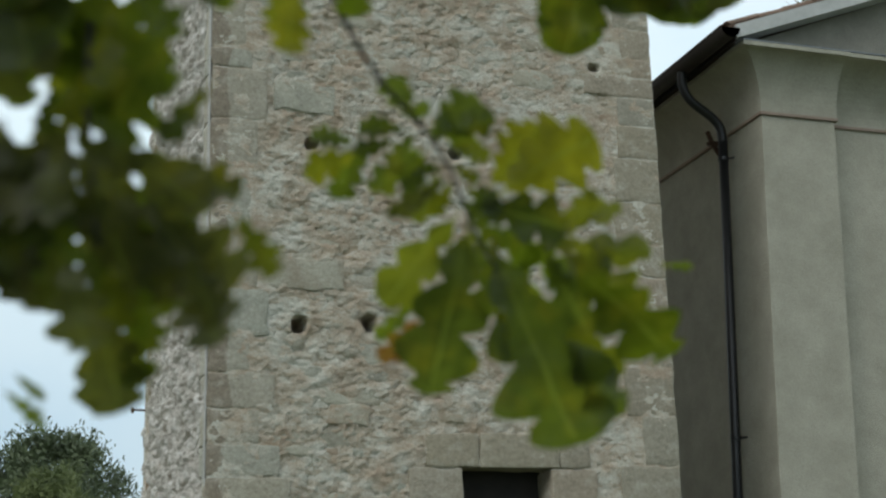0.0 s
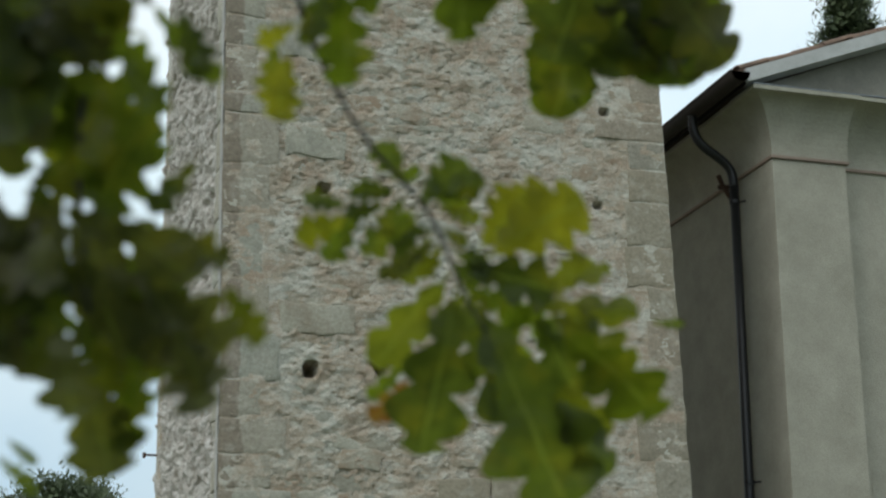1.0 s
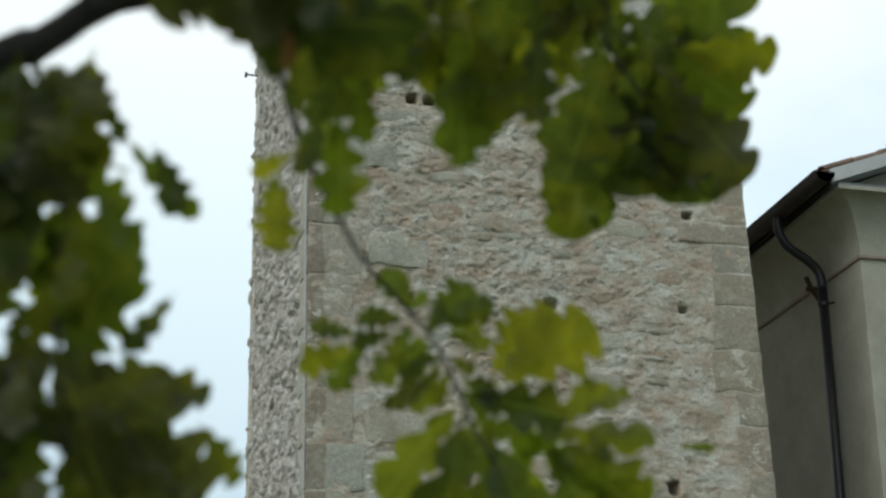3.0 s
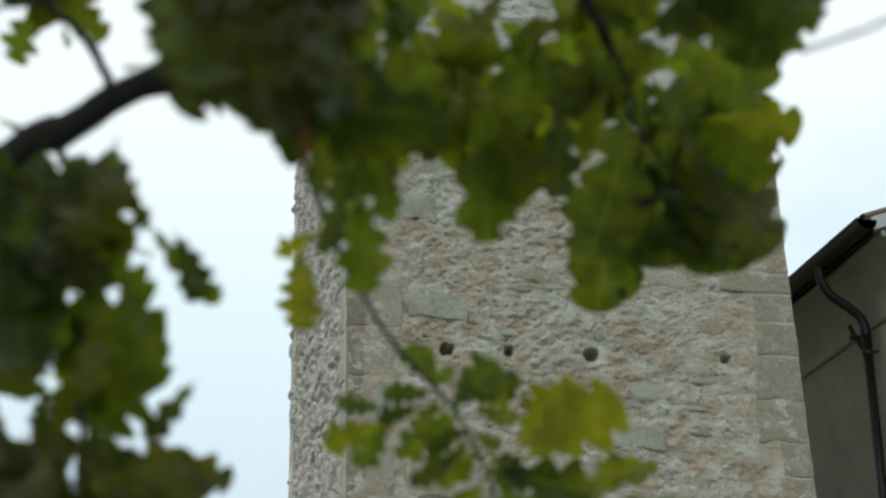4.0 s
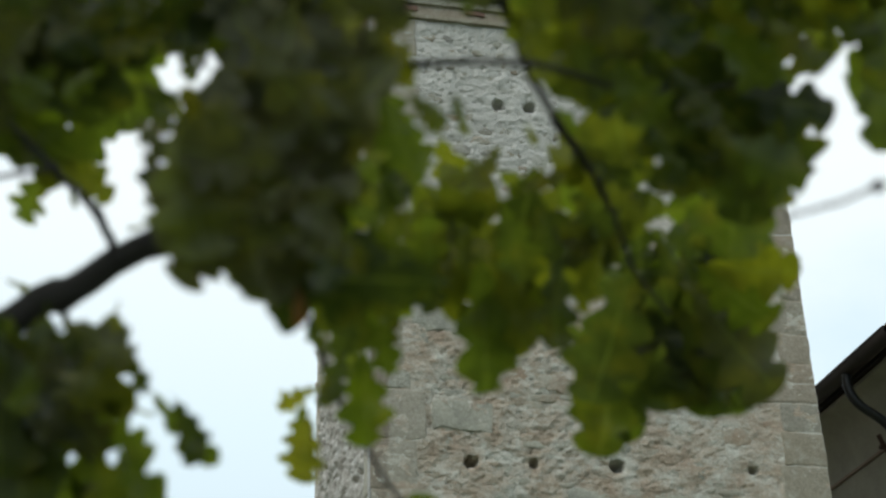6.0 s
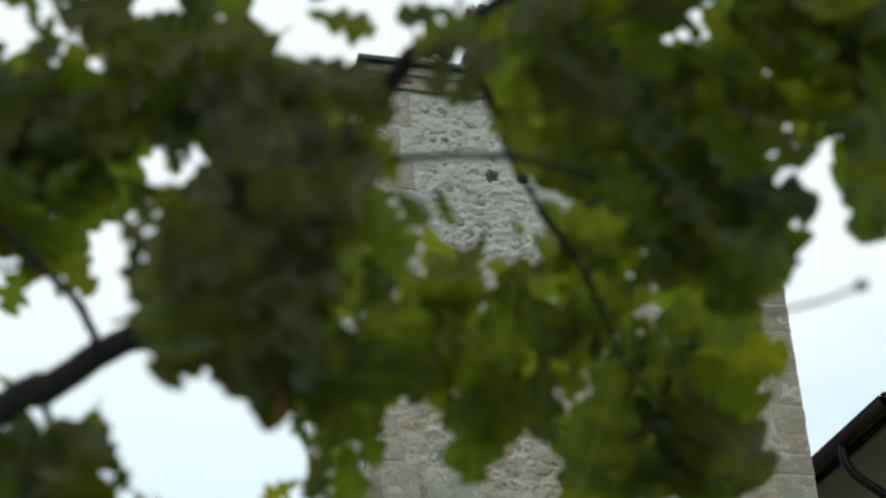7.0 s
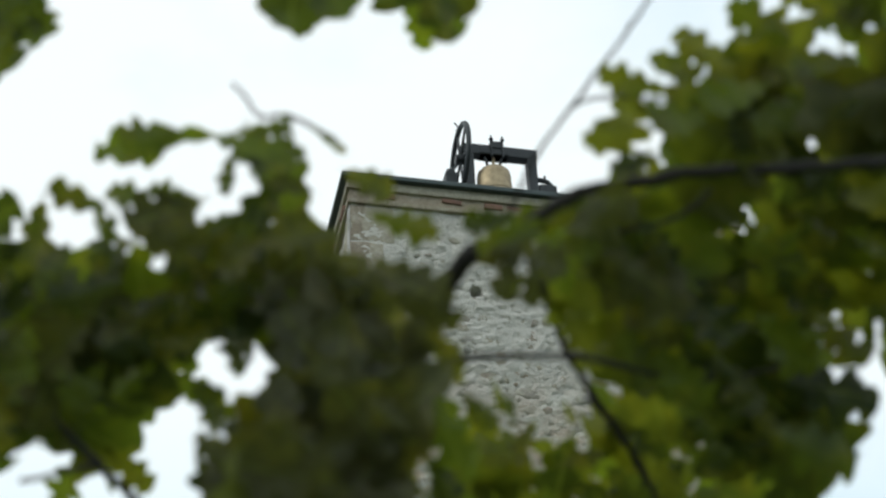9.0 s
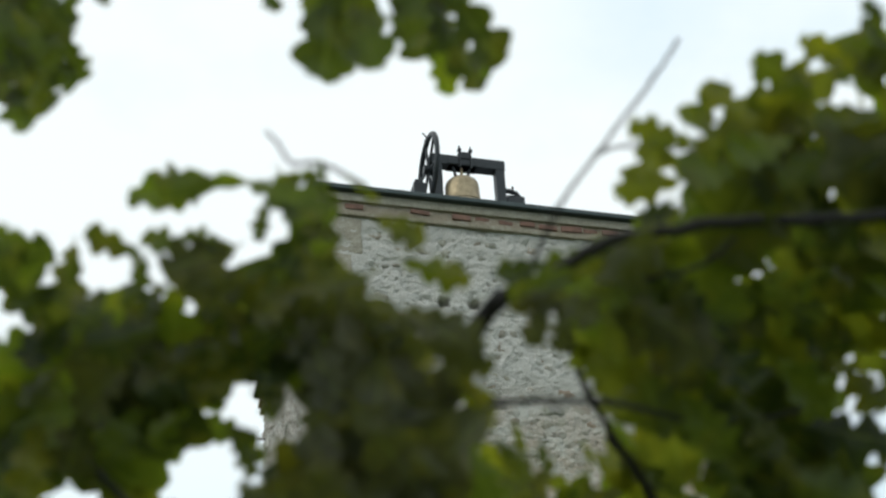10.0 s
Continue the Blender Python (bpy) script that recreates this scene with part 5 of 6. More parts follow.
shoot(0, [  # left bunch, further leaves
    (-1.980, -11.618, 1.871, 68, 4.9, 1.20, 0), (-1.975, -11.595, 1.774, 112, 4.5, 1.28, 3), (-1.999, -11.630, 1.864, 93, 5.8, 1.12, 0),
    (-1.941, -11.624, 1.804, 123, 4.9, 1.06, 0), (-1.948, -11.586, 1.770, 58, 3.5, 1.21, 0), (-1.974, -11.596, 1.827, 279, 4.6, 1.20, 0),
    (-1.995, -11.586, 1.826, 26, 6.2, 1.19, 0), (-2.009, -11.602, 1.859, 65, 6.7, 1.17, 0), (-1.979, -11.592, 1.876, 157, 5.4, 0.90, 0),
    (-1.970, -11.592, 1.827, 86, 4.8, 0.94, 1), (-1.976, -11.581, 1.832, 42, 4.4, 1.06, 0), (-1.939, -11.585, 1.801, 144, 3.6, 0.92, 0),
    (-1.968, -11.590, 1.782, 131, 6.2, 1.17, 3), (-1.976, -11.597, 1.835, 126, 6.2, 1.06, 3),
])
shoot(0, [  # left bunch, further leaves
    (-1.944, -11.593, 1.842, 197, 7.1, 0.99, 1), (-1.980, -11.617, 1.867, 141, 5.9, 1.16, 0), (-1.953, -11.564, 1.778, 87, 5.3, 0.95, 3),
    (-1.988, -11.578, 1.834, 100, 4.0, 0.99, 3), (-1.944, -11.573, 1.778, 49, 3.4, 1.23, 3), (-1.986, -11.625, 1.872, 91, 4.6, 1.16, 0),
    (-1.993, -11.587, 1.778, 89, 4.6, 1.00, 3), (-1.916, -11.559, 1.753, 97, 3.4, 1.13, 3), (-1.960, -11.637, 1.869, 103, 4.2, 1.23, 1),
    (-1.940, -11.609, 1.810, 190, 2.9, 0.93, 0), (-1.997, -11.565, 1.819, 71, 2.8, 1.11, 0), (-1.938, -11.638, 1.833, 65, 2.6, 1.07, 0),
    (-1.970, -11.570, 1.822, 96, 2.6, 1.00, 1), (-1.973, -11.612, 1.849, 42, 2.4, 1.28, 3),
])
shoot(0, [  # left bunch, further leaves
    (-1.949, -11.549, 1.745, 60, 2.1, 1.09, 1), (-1.953, -11.583, 1.802, 96, 2.0, 0.94, 0), (-2.010, -11.621, 1.861, 65, 3.1, 0.97, 0),
    (-1.974, -11.595, 1.764, 75, 2.0, 0.93, 0),
])
shoot(0, [  # left bunch, low, further leaves
    (-1.951, -11.549, 1.726, 90, 4.4, 0.98, 3), (-1.998, -11.592, 1.768, 84, 6.0, 1.07, 3), (-2.002, -11.574, 1.736, 45, 2.8, 1.25, 3),
    (-1.948, -11.543, 1.715, 90, 3.2, 1.02, 3),
])
shoot(0, [  # left sprig, further leaves
    (-1.950, -11.608, 2.026, 121, 5.0, 0.98, 0), (-2.027, -11.580, 2.015, 45, 5.6, 0.99, 3), (-2.025, -11.591, 1.985, 41, 5.5, 1.16, 0),
    (-1.969, -11.570, 2.039, 90, 4.6, 0.93, 0), (-2.018, -11.597, 2.029, 86, 6.7, 0.98, 3), (-2.001, -11.596, 1.985, 81, 4.0, 1.11, 0),
    (-2.031, -11.577, 1.970, 6, 4.3, 1.10, 0), (-1.964, -11.595, 1.992, 130, 4.9, 0.91, 0), (-1.985, -11.553, 1.994, 80, 2.6, 1.03, 1),
    (-2.005, -11.535, 1.913, 130, 2.7, 0.97, 0),
])
shoot(0, [  # leaves on the limb in the shaded matt tone, further leaves
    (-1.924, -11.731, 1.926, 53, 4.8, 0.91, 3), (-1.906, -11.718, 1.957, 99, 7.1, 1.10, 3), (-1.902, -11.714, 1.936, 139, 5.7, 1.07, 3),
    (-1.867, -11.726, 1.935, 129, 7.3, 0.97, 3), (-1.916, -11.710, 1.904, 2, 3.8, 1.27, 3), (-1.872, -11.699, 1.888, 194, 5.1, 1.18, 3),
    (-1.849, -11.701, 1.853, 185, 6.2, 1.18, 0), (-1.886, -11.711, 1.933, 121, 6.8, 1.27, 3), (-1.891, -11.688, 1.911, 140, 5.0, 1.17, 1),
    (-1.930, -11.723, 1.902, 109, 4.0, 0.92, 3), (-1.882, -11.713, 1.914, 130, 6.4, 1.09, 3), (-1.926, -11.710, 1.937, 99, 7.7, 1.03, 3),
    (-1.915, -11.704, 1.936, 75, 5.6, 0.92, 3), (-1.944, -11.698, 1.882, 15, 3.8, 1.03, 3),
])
shoot(0, [  # leaves on the limb in the shaded matt tone, further leaves
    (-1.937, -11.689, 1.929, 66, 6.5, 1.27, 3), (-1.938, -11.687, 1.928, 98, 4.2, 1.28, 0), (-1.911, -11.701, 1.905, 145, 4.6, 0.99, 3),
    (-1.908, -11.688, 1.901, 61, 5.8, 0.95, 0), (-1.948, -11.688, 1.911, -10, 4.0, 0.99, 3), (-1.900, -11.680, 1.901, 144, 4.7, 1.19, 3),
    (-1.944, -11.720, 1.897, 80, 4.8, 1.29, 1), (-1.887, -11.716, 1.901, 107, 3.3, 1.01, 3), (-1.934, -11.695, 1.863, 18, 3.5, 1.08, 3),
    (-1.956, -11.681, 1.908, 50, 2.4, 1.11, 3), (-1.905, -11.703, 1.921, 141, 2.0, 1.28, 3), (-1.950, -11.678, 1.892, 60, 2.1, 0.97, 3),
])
shoot(0, [  # middle bunch, further leaves
    (-1.781, -11.553, 1.945, 77, 3.8, 0.94, 1), (-1.696, -11.585, 2.021, 153, 8.0, 0.97, 1), (-1.720, -11.574, 1.979, 140, 6.0, 0.91, 0),
    (-1.732, -11.556, 1.958, 163, 5.3, 1.18, 1), (-1.831, -11.530, 1.961, 109, 3.7, 1.05, 1), (-1.734, -11.539, 2.002, 114, 5.6, 1.07, 1),
    (-1.737, -11.561, 2.041, 83, 7.7, 1.06, 1), (-1.787, -11.559, 1.974, 163, 5.5, 1.24, 1), (-1.772, -11.558, 1.946, 169, 5.7, 1.19, 1),
    (-1.796, -11.528, 1.988, 79, 5.8, 1.02, 1), (-1.835, -11.554, 2.006, 141, 6.6, 1.28, 0), (-1.728, -11.570, 1.976, 219, 3.5, 1.23, 0),
    (-1.774, -11.554, 1.942, 134, 4.6, 1.00, 0), (-1.776, -11.569, 1.991, 106, 5.2, 1.22, 0),
])
shoot(0, [  # middle bunch, further leaves
    (-1.844, -11.538, 1.956, -32, 5.9, 1.23, 1), (-1.766, -11.548, 2.002, 121, 4.2, 1.18, 1), (-1.801, -11.529, 2.004, 124, 4.2, 1.14, 1),
    (-1.790, -11.542, 1.945, 90, 3.8, 1.22, 0), (-1.776, -11.567, 1.966, 40, 4.4, 0.96, 0), (-1.718, -11.547, 2.009, 156, 4.5, 0.94, 0),
    (-1.780, -11.516, 1.946, 92, 3.8, 0.97, 0), (-1.817, -11.534, 2.023, 70, 4.1, 1.22, 1), (-1.790, -11.538, 2.003, 37, 4.1, 1.04, 1),
    (-1.836, -11.525, 1.938, -9, 3.4, 1.13, 1), (-1.800, -11.542, 1.931, 84, 3.7, 1.08, 1), (-1.768, -11.544, 1.936, 80, 2.9, 0.96, 1),
    (-1.788, -11.530, 1.990, 140, 2.2, 1.20, 1), (-1.797, -11.528, 1.915, 78, 2.1, 0.98, 1),
])
shoot(0, [  # middle bunch, further leaves
    (-1.739, -11.566, 2.021, 86, 2.1, 1.03, 0), (-1.816, -11.554, 1.959, 105, 2.0, 0.92, 1), (-1.753, -11.577, 2.002, 110, 2.7, 0.90, 1),
    (-1.792, -11.518, 1.977, 84, 2.3, 1.17, 1), (-1.857, -11.520, 1.946, 4, 2.3, 1.15, 0), (-1.862, -11.515, 1.993, 49, 2.0, 1.22, 1),
])
shoot(0, [  # right bunch, further leaves
    (-1.717, -11.448, 1.998, 24, 7.3, 1.18, 0), (-1.700, -11.420, 1.970, -9, 6.2, 0.90, 0), (-1.648, -11.497, 1.981, 113, 3.6, 1.22, 0),
    (-1.687, -11.452, 2.018, 60, 4.2, 1.11, 0), (-1.665, -11.471, 2.030, 90, 6.2, 1.20, 0), (-1.698, -11.467, 1.997, 85, 5.2, 1.23, 0),
    (-1.637, -11.453, 1.919, 213, 6.3, 1.24, 0), (-1.662, -11.469, 1.917, 204, 4.7, 0.93, 0), (-1.683, -11.451, 1.968, 118, 6.9, 1.11, 0),
    (-1.628, -11.476, 1.951, 154, 5.9, 1.14, 0), (-1.650, -11.477, 1.978, 95, 6.9, 0.97, 0), (-1.686, -11.467, 1.949, 143, 5.5, 0.98, 1),
    (-1.679, -11.508, 2.036, 77, 7.1, 1.10, 0), (-1.675, -11.444, 1.984, 44, 7.7, 0.95, 0),
])
shoot(0, [  # right bunch, further leaves
    (-1.683, -11.476, 2.012, 34, 4.8, 0.99, 0), (-1.615, -11.461, 1.991, 111, 4.5, 1.05, 3), (-1.612, -11.484, 2.003, 141, 3.9, 1.06, 0),
    (-1.737, -11.452, 1.944, -9, 6.5, 1.05, 0), (-1.715, -11.417, 1.951, 51, 5.0, 1.00, 1), (-1.729, -11.436, 1.969, 33, 3.6, 1.06, 0),
    (-1.624, -11.453, 1.971, 92, 4.7, 1.00, 3), (-1.649, -11.520, 2.000, 157, 3.5, 1.07, 0), (-1.705, -11.431, 1.950, 76, 4.5, 1.12, 0),
    (-1.601, -11.453, 1.985, 231, 6.2, 1.29, 0), (-1.699, -11.508, 1.997, 66, 3.4, 0.97, 0), (-1.684, -11.460, 1.985, 136, 3.4, 0.98, 0),
    (-1.691, -11.489, 1.940, 98, 3.1, 0.94, 0), (-1.702, -11.462, 2.025, 77, 3.0, 0.91, 0),
])
shoot(0, [  # right bunch, further leaves
    (-1.621, -11.495, 1.996, 171, 2.6, 0.92, 1), (-1.693, -11.430, 1.929, -47, 2.1, 1.03, 1),
])
shoot(0, [  # broad leaves, further leaves
    (-1.761, -11.673, 1.975, 63, 5.7, 1.28, 0), (-1.720, -11.667, 2.010, 79, 6.8, 1.15, 0), (-1.685, -11.604, 2.016, 96, 7.8, 1.08, 0),
    (-1.707, -11.670, 1.980, 97, 6.7, 0.95, 0), (-1.689, -11.658, 1.960, 114, 3.4, 1.03, 0), (-1.719, -11.664, 1.979, 78, 2.8, 1.00, 0),
])
shoot(0, [  # right bough, further leaves
    (-1.660, -11.705, 2.006, 218, 7.0, 1.14, 0), (-1.820, -11.665, 1.998, 21, 6.7, 0.90, 1), (-1.754, -11.656, 2.025, 82, 3.8, 1.11, 0),
    (-1.738, -11.668, 1.995, 38, 5.5, 1.11, 1), (-1.712, -11.695, 2.019, 163, 4.4, 1.03, 0), (-1.661, -11.683, 2.026, 126, 4.0, 1.02, 1),
    (-1.716, -11.697, 2.067, 84, 5.8, 0.94, 0), (-1.688, -11.679, 2.024, 8, 5.4, 1.13, 1), (-1.774, -11.656, 2.019, 79, 7.2, 0.90, 1),
    (-1.704, -11.716, 2.062, 59, 6.9, 1.20, 0), (-1.699, -11.708, 2.049, 29, 6.4, 1.27, 1), (-1.739, -11.665, 2.039, 64, 6.2, 1.20, 0),
    (-1.717, -11.687, 2.057, 78, 5.9, 1.24, 1), (-1.720, -11.684, 2.054, 180, 5.1, 1.02, 1),
])
shoot(0, [  # right bough, further leaves
    (-1.714, -11.654, 1.990, 125, 3.7, 1.01, 0), (-1.677, -11.675, 2.006, 172, 5.7, 1.01, 0), (-1.768, -11.714, 2.066, 88, 7.6, 1.07, 0),
    (-1.672, -11.727, 2.066, 90, 6.1, 1.21, 0), (-1.743, -11.692, 2.031, 77, 6.6, 1.05, 1), (-1.669, -11.726, 2.051, 131, 4.3, 1.14, 1),
    (-1.754, -11.670, 1.998, -11, 3.9, 1.02, 0), (-1.798, -11.678, 2.005, 71, 5.2, 1.11, 1), (-1.714, -11.692, 2.050, 60, 6.2, 0.92, 1),
    (-1.665, -11.705, 2.052, 82, 7.8, 1.10, 1), (-1.768, -11.671, 1.994, 40, 7.5, 1.12, 0), (-1.689, -11.729, 2.044, 51, 4.0, 1.22, 0),
    (-1.656, -11.689, 2.000, 82, 4.5, 1.19, 1), (-1.783, -11.630, 1.983, 2, 3.4, 1.14, 0),
])
shoot(0, [  # right bough, further leaves
    (-1.726, -11.656, 2.000, 129, 3.5, 1.20, 0), (-1.622, -11.684, 1.998, 157, 5.0, 1.29, 0), (-1.663, -11.719, 2.055, 71, 3.7, 0.90, 1),
    (-1.654, -11.729, 2.065, 101, 6.0, 1.18, 0), (-1.709, -11.673, 2.002, 70, 3.1, 1.14, 0), (-1.762, -11.697, 2.054, 92, 2.8, 1.03, 0),
    (-1.689, -11.690, 2.012, 37, 2.7, 0.96, 1), (-1.670, -11.696, 2.015, 46, 2.8, 0.96, 1), (-1.734, -11.698, 2.038, 36, 2.7, 1.00, 1),
    (-1.771, -11.646, 2.002, 131, 2.7, 1.05, 0), (-1.707, -11.684, 2.018, 56, 2.6, 1.06, 1),
])
shoot(0, [  # leaves at the limb, further leaves
    (-1.784, -11.723, 2.035, 130, 6.7, 1.17, 0), (-1.921, -11.687, 1.998, 58, 7.8, 1.14, 3), (-1.819, -11.721, 2.014, 59, 3.7, 0.98, 0),
    (-1.871, -11.680, 1.904, 72, 2.3, 1.02, 0),
])
shoot(0, [  # left bough, further leaves
    (-1.935, -11.686, 1.989, 64, 4.5, 0.95, 3), (-1.952, -11.661, 2.012, 123, 7.7, 1.21, 0), (-1.899, -11.675, 2.020, 141, 5.7, 1.03, 3),
    (-1.872, -11.666, 2.005, 160, 7.5, 1.26, 3), (-1.900, -11.660, 2.008, 109, 5.3, 1.21, 3), (-1.995, -11.633, 2.024, 92, 4.1, 1.14, 0),
    (-1.967, -11.674, 1.979, 147, 5.0, 0.95, 0), (-1.903, -11.647, 2.011, 173, 4.6, 1.01, 3), (-1.954, -11.672, 1.994, 127, 4.7, 1.12, 0),
    (-1.914, -11.668, 2.036, 118, 5.0, 1.18, 0), (-1.919, -11.674, 2.047, 97, 4.5, 0.98, 3), (-2.007, -11.640, 1.992, 55, 5.3, 1.03, 0),
    (-1.919, -11.685, 2.014, 63, 5.5, 1.00, 3), (-1.929, -11.693, 2.029, 118, 3.9, 1.16, 0),
])
shoot(0, [  # left bough, further leaves
    (-2.022, -11.657, 2.034, 100, 3.6, 0.92, 3), (-1.989, -11.659, 2.033, 38, 7.7, 1.28, 3), (-2.037, -11.646, 1.981, -0, 5.7, 1.10, 3),
    (-2.037, -11.629, 2.025, 29, 7.2, 0.99, 0), (-1.951, -11.686, 2.007, 87, 4.7, 1.28, 0), (-1.984, -11.680, 2.002, 81, 4.5, 1.15, 0),
    (-1.869, -11.645, 1.984, 74, 3.7, 0.94, 0), (-1.904, -11.661, 1.999, 128, 3.8, 0.91, 3), (-1.902, -11.667, 2.015, 56, 4.3, 0.96, 3),
    (-1.959, -11.679, 1.983, 29, 4.0, 1.12, 0), (-1.945, -11.691, 2.055, 56, 4.1, 0.97, 0), (-2.040, -11.661, 2.003, 22, 4.3, 0.99, 0),
    (-1.960, -11.697, 2.041, 26, 3.9, 0.94, 0), (-1.949, -11.673, 1.969, 153, 2.8, 1.06, 1),
])
shoot(0, [  # left bough, further leaves
    (-2.003, -11.659, 2.059, 7, 2.6, 0.95, 0), (-1.968, -11.707, 2.033, 161, 2.5, 1.23, 0), (-2.031, -11.664, 1.992, 98, 2.5, 1.08, 0),
    (-1.944, -11.668, 2.007, 177, 2.0, 1.02, 3), (-1.956, -11.645, 1.995, 38, 2.5, 0.90, 3), (-1.944, -11.667, 2.033, 57, 2.1, 0.90, 0),
    (-1.899, -11.646, 1.989, 56, 2.0, 0.90, 3),
])
shoot(0, [  # left bough, further leaves
    (-2.053, -11.618, 1.974, 64, 4.9, 1.19, 0), (-1.996, -11.644, 1.968, 167, 5.7, 1.26, 0), (-2.042, -11.634, 1.962, 89, 3.5, 1.25, 0),
    (-2.053, -11.629, 2.023, 26, 4.1, 1.05, 0), (-2.053, -11.674, 2.018, 63, 3.5, 1.17, 0), (-2.023, -11.609, 1.980, 143, 4.8, 1.06, 0),
    (-2.028, -11.645, 1.978, 137, 3.9, 1.04, 3), (-2.028, -11.648, 1.982, 131, 4.5, 1.23, 0), (-2.008, -11.626, 1.979, 143, 5.5, 1.20, 0),
    (-2.009, -11.624, 1.936, 199, 6.0, 1.15, 0), (-2.063, -11.616, 2.001, 28, 4.9, 1.23, 0), (-2.064, -11.634, 2.022, -23, 3.9, 1.11, 0),
    (-1.957, -11.699, 2.008, 155, 3.3, 1.25, 3), (-2.014, -11.656, 1.982, 165, 5.2, 1.18, 0),
])
shoot(0, [  # left bough, further leaves
    (-2.033, -11.649, 2.038, 143, 3.0, 1.02, 0), (-2.038, -11.641, 1.991, 114, 2.5, 0.99, 0), (-2.018, -11.590, 1.954, 187, 2.1, 1.21, 0),
    (-2.015, -11.630, 1.998, 121, 2.1, 0.92, 0),
])
shoot(0, [  # leaves round the limb end, further leaves
    (-1.803, -11.690, 2.022, 49, 5.4, 1.19, 3), (-1.789, -11.734, 2.028, 128, 5.2, 0.97, 1), (-1.767, -11.731, 2.041, 102, 7.2, 1.20, 0),
    (-1.817, -11.671, 2.016, 67, 3.6, 1.01, 1), (-1.773, -11.707, 2.018, 63, 3.8, 1.05, 0), (-1.781, -11.687, 2.008, 79, 3.9, 1.18, 3),
    (-1.810, -11.715, 2.007, 172, 3.0, 0.98, 1), (-1.806, -11.710, 2.022, 62, 3.8, 1.15, 0),
])
shoot(0, [  # upper right bough, further leaves
    (-1.722, -11.771, 2.079, 133, 6.1, 1.01, 1), (-1.696, -11.725, 2.047, 105, 4.7, 1.22, 0), (-1.740, -11.765, 2.057, 126, 7.2, 1.23, 1),
    (-1.676, -11.772, 2.077, 114, 7.2, 1.05, 0), (-1.684, -11.755, 2.053, 170, 7.9, 1.13, 0), (-1.686, -11.777, 2.040, 142, 4.8, 1.16, 1),
    (-1.717, -11.767, 2.063, 71, 7.1, 1.22, 1), (-1.776, -11.723, 2.037, 11, 3.9, 0.98, 1), (-1.696, -11.752, 2.054, 87, 3.5, 1.01, 1),
    (-1.701, -11.773, 2.071, 77, 3.6, 1.03, 1), (-1.750, -11.751, 2.083, 104, 7.5, 0.96, 0), (-1.751, -11.757, 2.082, 99, 6.3, 1.07, 1),
    (-1.733, -11.754, 2.091, 84, 3.6, 1.00, 1), (-1.731, -11.755, 2.064, 57, 5.0, 1.11, 1),
])
shoot(0, [  # upper right bough, further leaves
    (-1.681, -11.778, 2.045, 156, 6.7, 0.99, 1), (-1.670, -11.771, 2.093, 125, 4.8, 1.21, 0), (-1.795, -11.727, 2.056, 21, 3.5, 0.94, 0),
    (-1.703, -11.782, 2.102, 122, 3.8, 1.09, 0), (-1.743, -11.780, 2.072, 117, 3.5, 1.15, 1), (-1.743, -11.752, 2.029, 59, 3.8, 1.04, 0),
    (-1.677, -11.790, 2.074, 128, 7.2, 1.19, 1), (-1.734, -11.773, 2.086, 15, 4.7, 1.01, 0), (-1.698, -11.791, 2.083, 136, 3.4, 0.96, 1),
    (-1.685, -11.795, 2.084, 111, 6.7, 1.08, 0), (-1.791, -11.736, 2.067, 100, 3.7, 1.00, 1), (-1.762, -11.746, 2.085, 128, 2.5, 0.97, 0),
    (-1.696, -11.759, 2.058, 157, 2.8, 1.14, 1), (-1.747, -11.736, 2.046, 154, 2.0, 1.02, 0),
])
shoot(0, [  # top sprays, further leaves
    (-1.922, -11.726, 2.148, 78, 4.4, 0.91, 1), (-2.058, -11.694, 2.107, 68, 3.9, 1.14, 0), (-2.057, -11.707, 2.154, 99, 6.1, 1.15, 0),
    (-1.866, -11.743, 2.135, 138, 4.6, 1.21, 0), (-2.031, -11.674, 2.116, 173, 4.7, 0.96, 3), (-1.927, -11.740, 2.131, 92, 4.8, 1.01, 1),
    (-1.899, -11.744, 2.133, 74, 4.4, 1.05, 0), (-1.950, -11.715, 2.153, 45, 5.4, 0.99, 0), (-1.887, -11.712, 2.122, 30, 3.7, 1.08, 0),
    (-2.047, -11.691, 2.175, 102, 7.0, 1.09, 0), (-2.053, -11.701, 2.148, 110, 4.3, 1.23, 0), (-1.920, -11.724, 2.163, 87, 6.1, 0.96, 0),
    (-1.865, -11.738, 2.123, 167, 3.6, 1.29, 0), (-2.036, -11.704, 2.104, 74, 2.3, 1.25, 0),
])
shoot(0, [  # top sprays, further leaves
    (-1.920, -11.712, 2.112, 114, 2.1, 1.07, 0), (-2.031, -11.683, 2.153, 121, 3.3, 1.00, 0), (-1.943, -11.747, 2.116, 63, 3.3, 1.20, 0),
    (-2.049, -11.688, 2.142, 138, 2.0, 0.91, 0),
])
for row in second_row:
    leaf(*row)
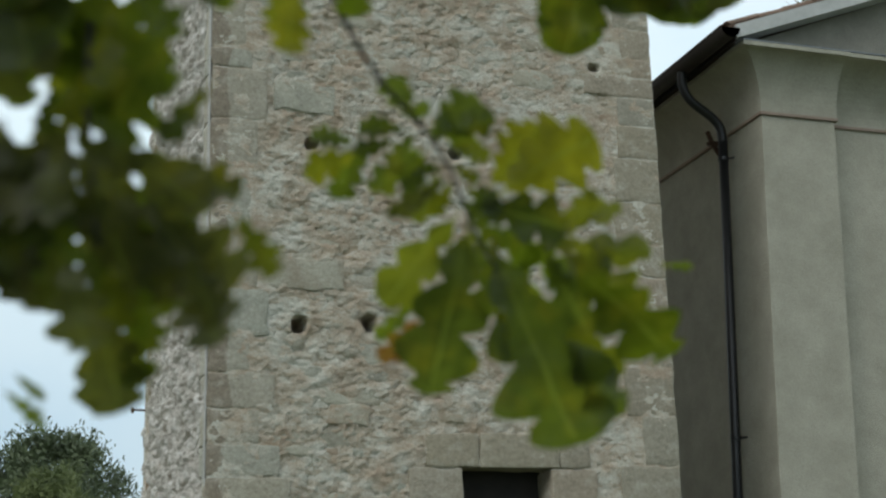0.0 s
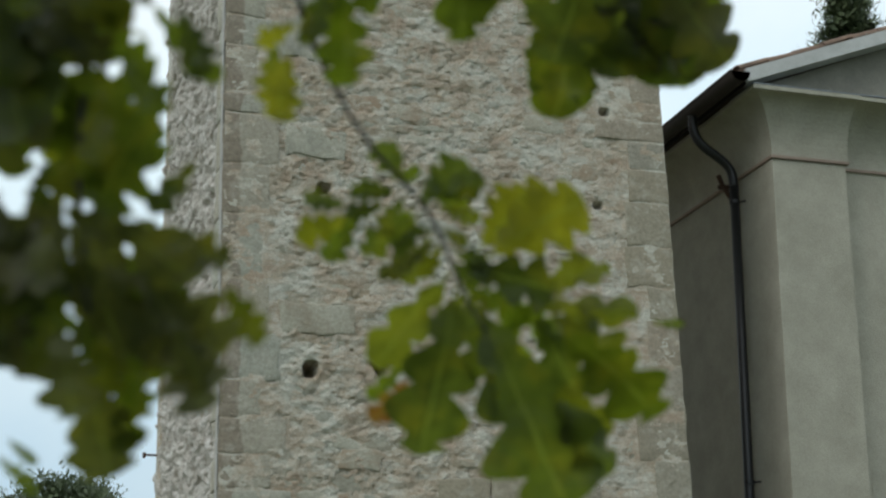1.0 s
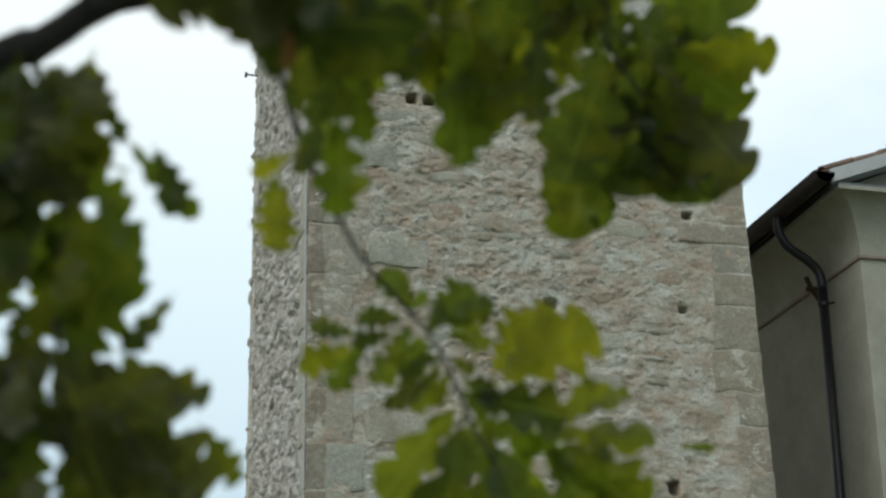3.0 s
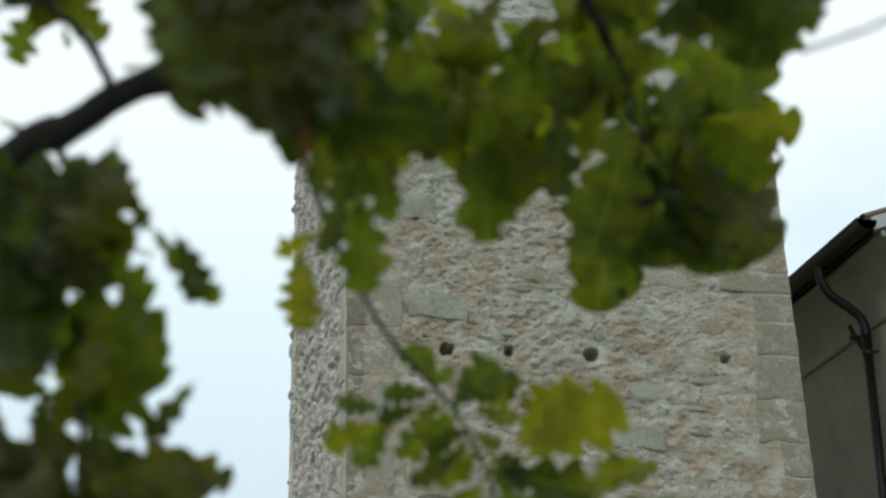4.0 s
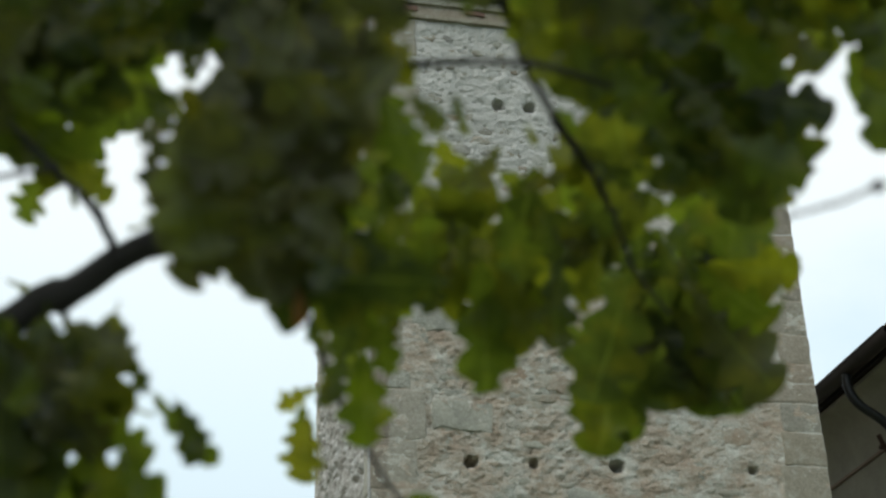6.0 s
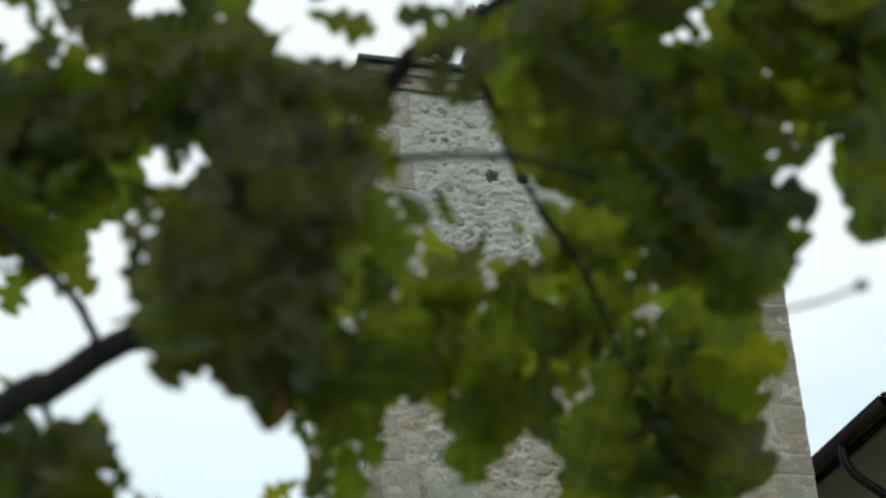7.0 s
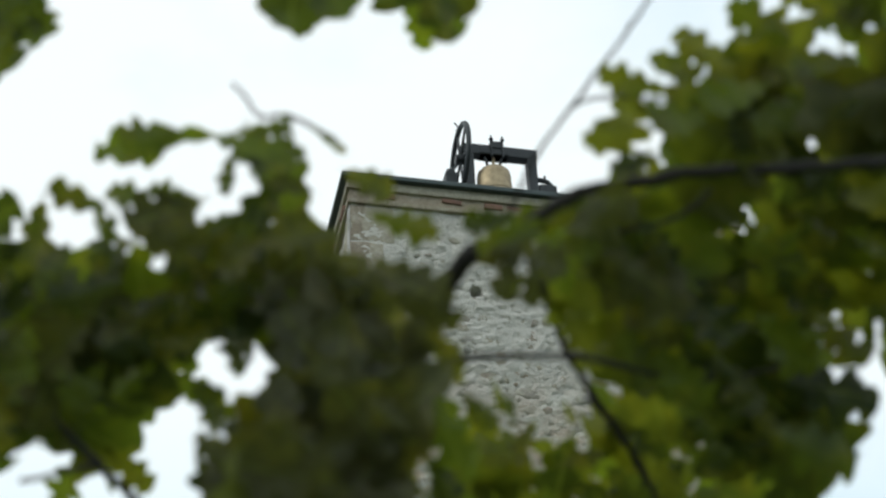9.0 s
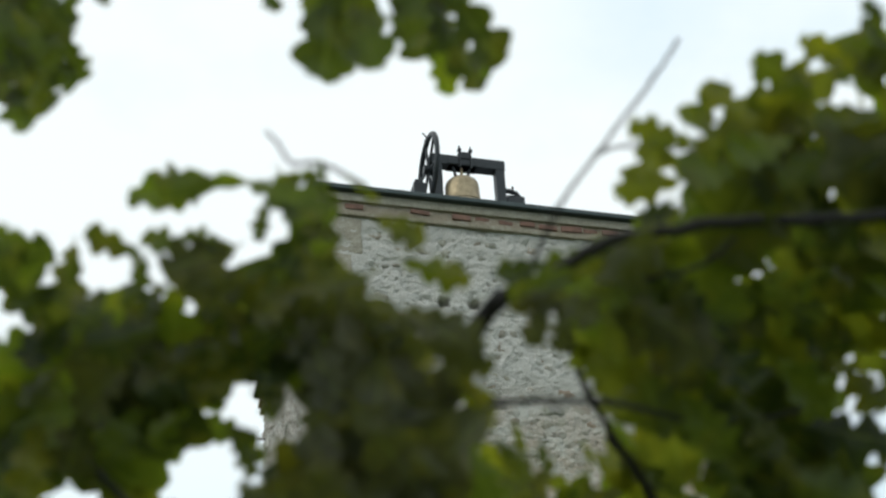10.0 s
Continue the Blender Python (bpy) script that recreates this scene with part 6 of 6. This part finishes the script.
# the rest of the tree stands beside and behind the path
part("trunk", tube_bm(smooth_line(((-3.6, -12.1, -0.1), (-3.55, -12.05, 0.7), (-3.46, -12.0, 1.5), (-3.6, -12.2, 2.8), (-3.9, -12.5, 4.4), (-4.1, -12.7, 6.0)), 6), [0.25 - 0.0062 * i for i in range(31)], 14), MAT_BARK, oak, smooth=True)
crown_rng = random.Random(31)
crown_v, crown_f = [], []
for k in range(9):
    a, up = 2.4 * k, 3.4 + 0.28 * k
    root = Vector((-3.75 - 0.06 * k, -12.35 - 0.04 * k, up))
    tip = root + Vector((math.cos(a) * 1.5 - 0.7, math.sin(a) * 1.5 - 0.5, 1.0 + 0.1 * k))
    part("branch", tube_bm(smooth_line((root, (root + tip) / 2 + Vector((0, 0, 0.15)), tip), 5), [0.06 - 0.005 * i for i in range(11)], 8), MAT_BARK, oak, smooth=True)
    for _ in range(170):
        t = crown_rng.uniform(0.35, 1.15)
        p = root.lerp(tip, t) + Vector((crown_rng.gauss(0, 0.32), crown_rng.gauss(0, 0.32), crown_rng.gauss(0, 0.24)))
        x = Vector((crown_rng.gauss(0, 1), crown_rng.gauss(0, 1), crown_rng.gauss(-0.4, 0.5))).normalized()
        z = x.orthogonal().normalized()
        m = Matrix.Translation(p) @ Matrix((x, z.cross(x), z)).transposed().to_4x4() @ Matrix.Scale(crown_rng.uniform(0.08, 0.13), 4)
        me, V, F = LEAVES[0][crown_rng.randrange(10)]
        b = len(crown_v)
        crown_v += [tuple(m @ Vector(v)) for v in V]
        crown_f += [tuple(b + i for i in q) for q in F]
# unseen low bough over and beside the path, added to shade the nearest leaves
part("branch", tube_bm(smooth_line(((-3.55, -12.15, 2.5), (-3.1, -12.25, 2.85), (-2.5, -12.2, 2.95), (-1.95, -12.3, 2.9)), 5), [0.04 - 0.0022 * i for i in range(16)], 8), MAT_BARK, oak, smooth=True)
for k in range(630):
    p = Vector((crown_rng.uniform(-3.4, -2.15), crown_rng.uniform(-12.8, -11.8), crown_rng.uniform(2.62, 3.1)))
    if k > 380:
        p = Vector((crown_rng.uniform(-3.3, -2.42), crown_rng.uniform(-12.05, -11.35), crown_rng.uniform(1.3, 2.7)))
    x = Vector((crown_rng.gauss(0, 1), crown_rng.gauss(0, 1), crown_rng.gauss(-0.4, 0.5))).normalized()
    z = x.orthogonal().normalized()
    m = Matrix.Translation(p) @ Matrix((x, z.cross(x), z)).transposed().to_4x4() @ Matrix.Scale(crown_rng.uniform(0.08, 0.13), 4)
    me, V, F = LEAVES[0][crown_rng.randrange(10)]
    b = len(crown_v)
    crown_v += [tuple(m @ Vector(v)) for v in V]
    crown_f += [tuple(b + i for i in q) for q in F]
me = bpy.data.meshes.new("crown")
me.from_pydata(crown_v, [], crown_f)
leaf_uv(me, 225)
tagged(mesh_object("crown", me, MAT_LEAF[0], oak), kind="stuff")
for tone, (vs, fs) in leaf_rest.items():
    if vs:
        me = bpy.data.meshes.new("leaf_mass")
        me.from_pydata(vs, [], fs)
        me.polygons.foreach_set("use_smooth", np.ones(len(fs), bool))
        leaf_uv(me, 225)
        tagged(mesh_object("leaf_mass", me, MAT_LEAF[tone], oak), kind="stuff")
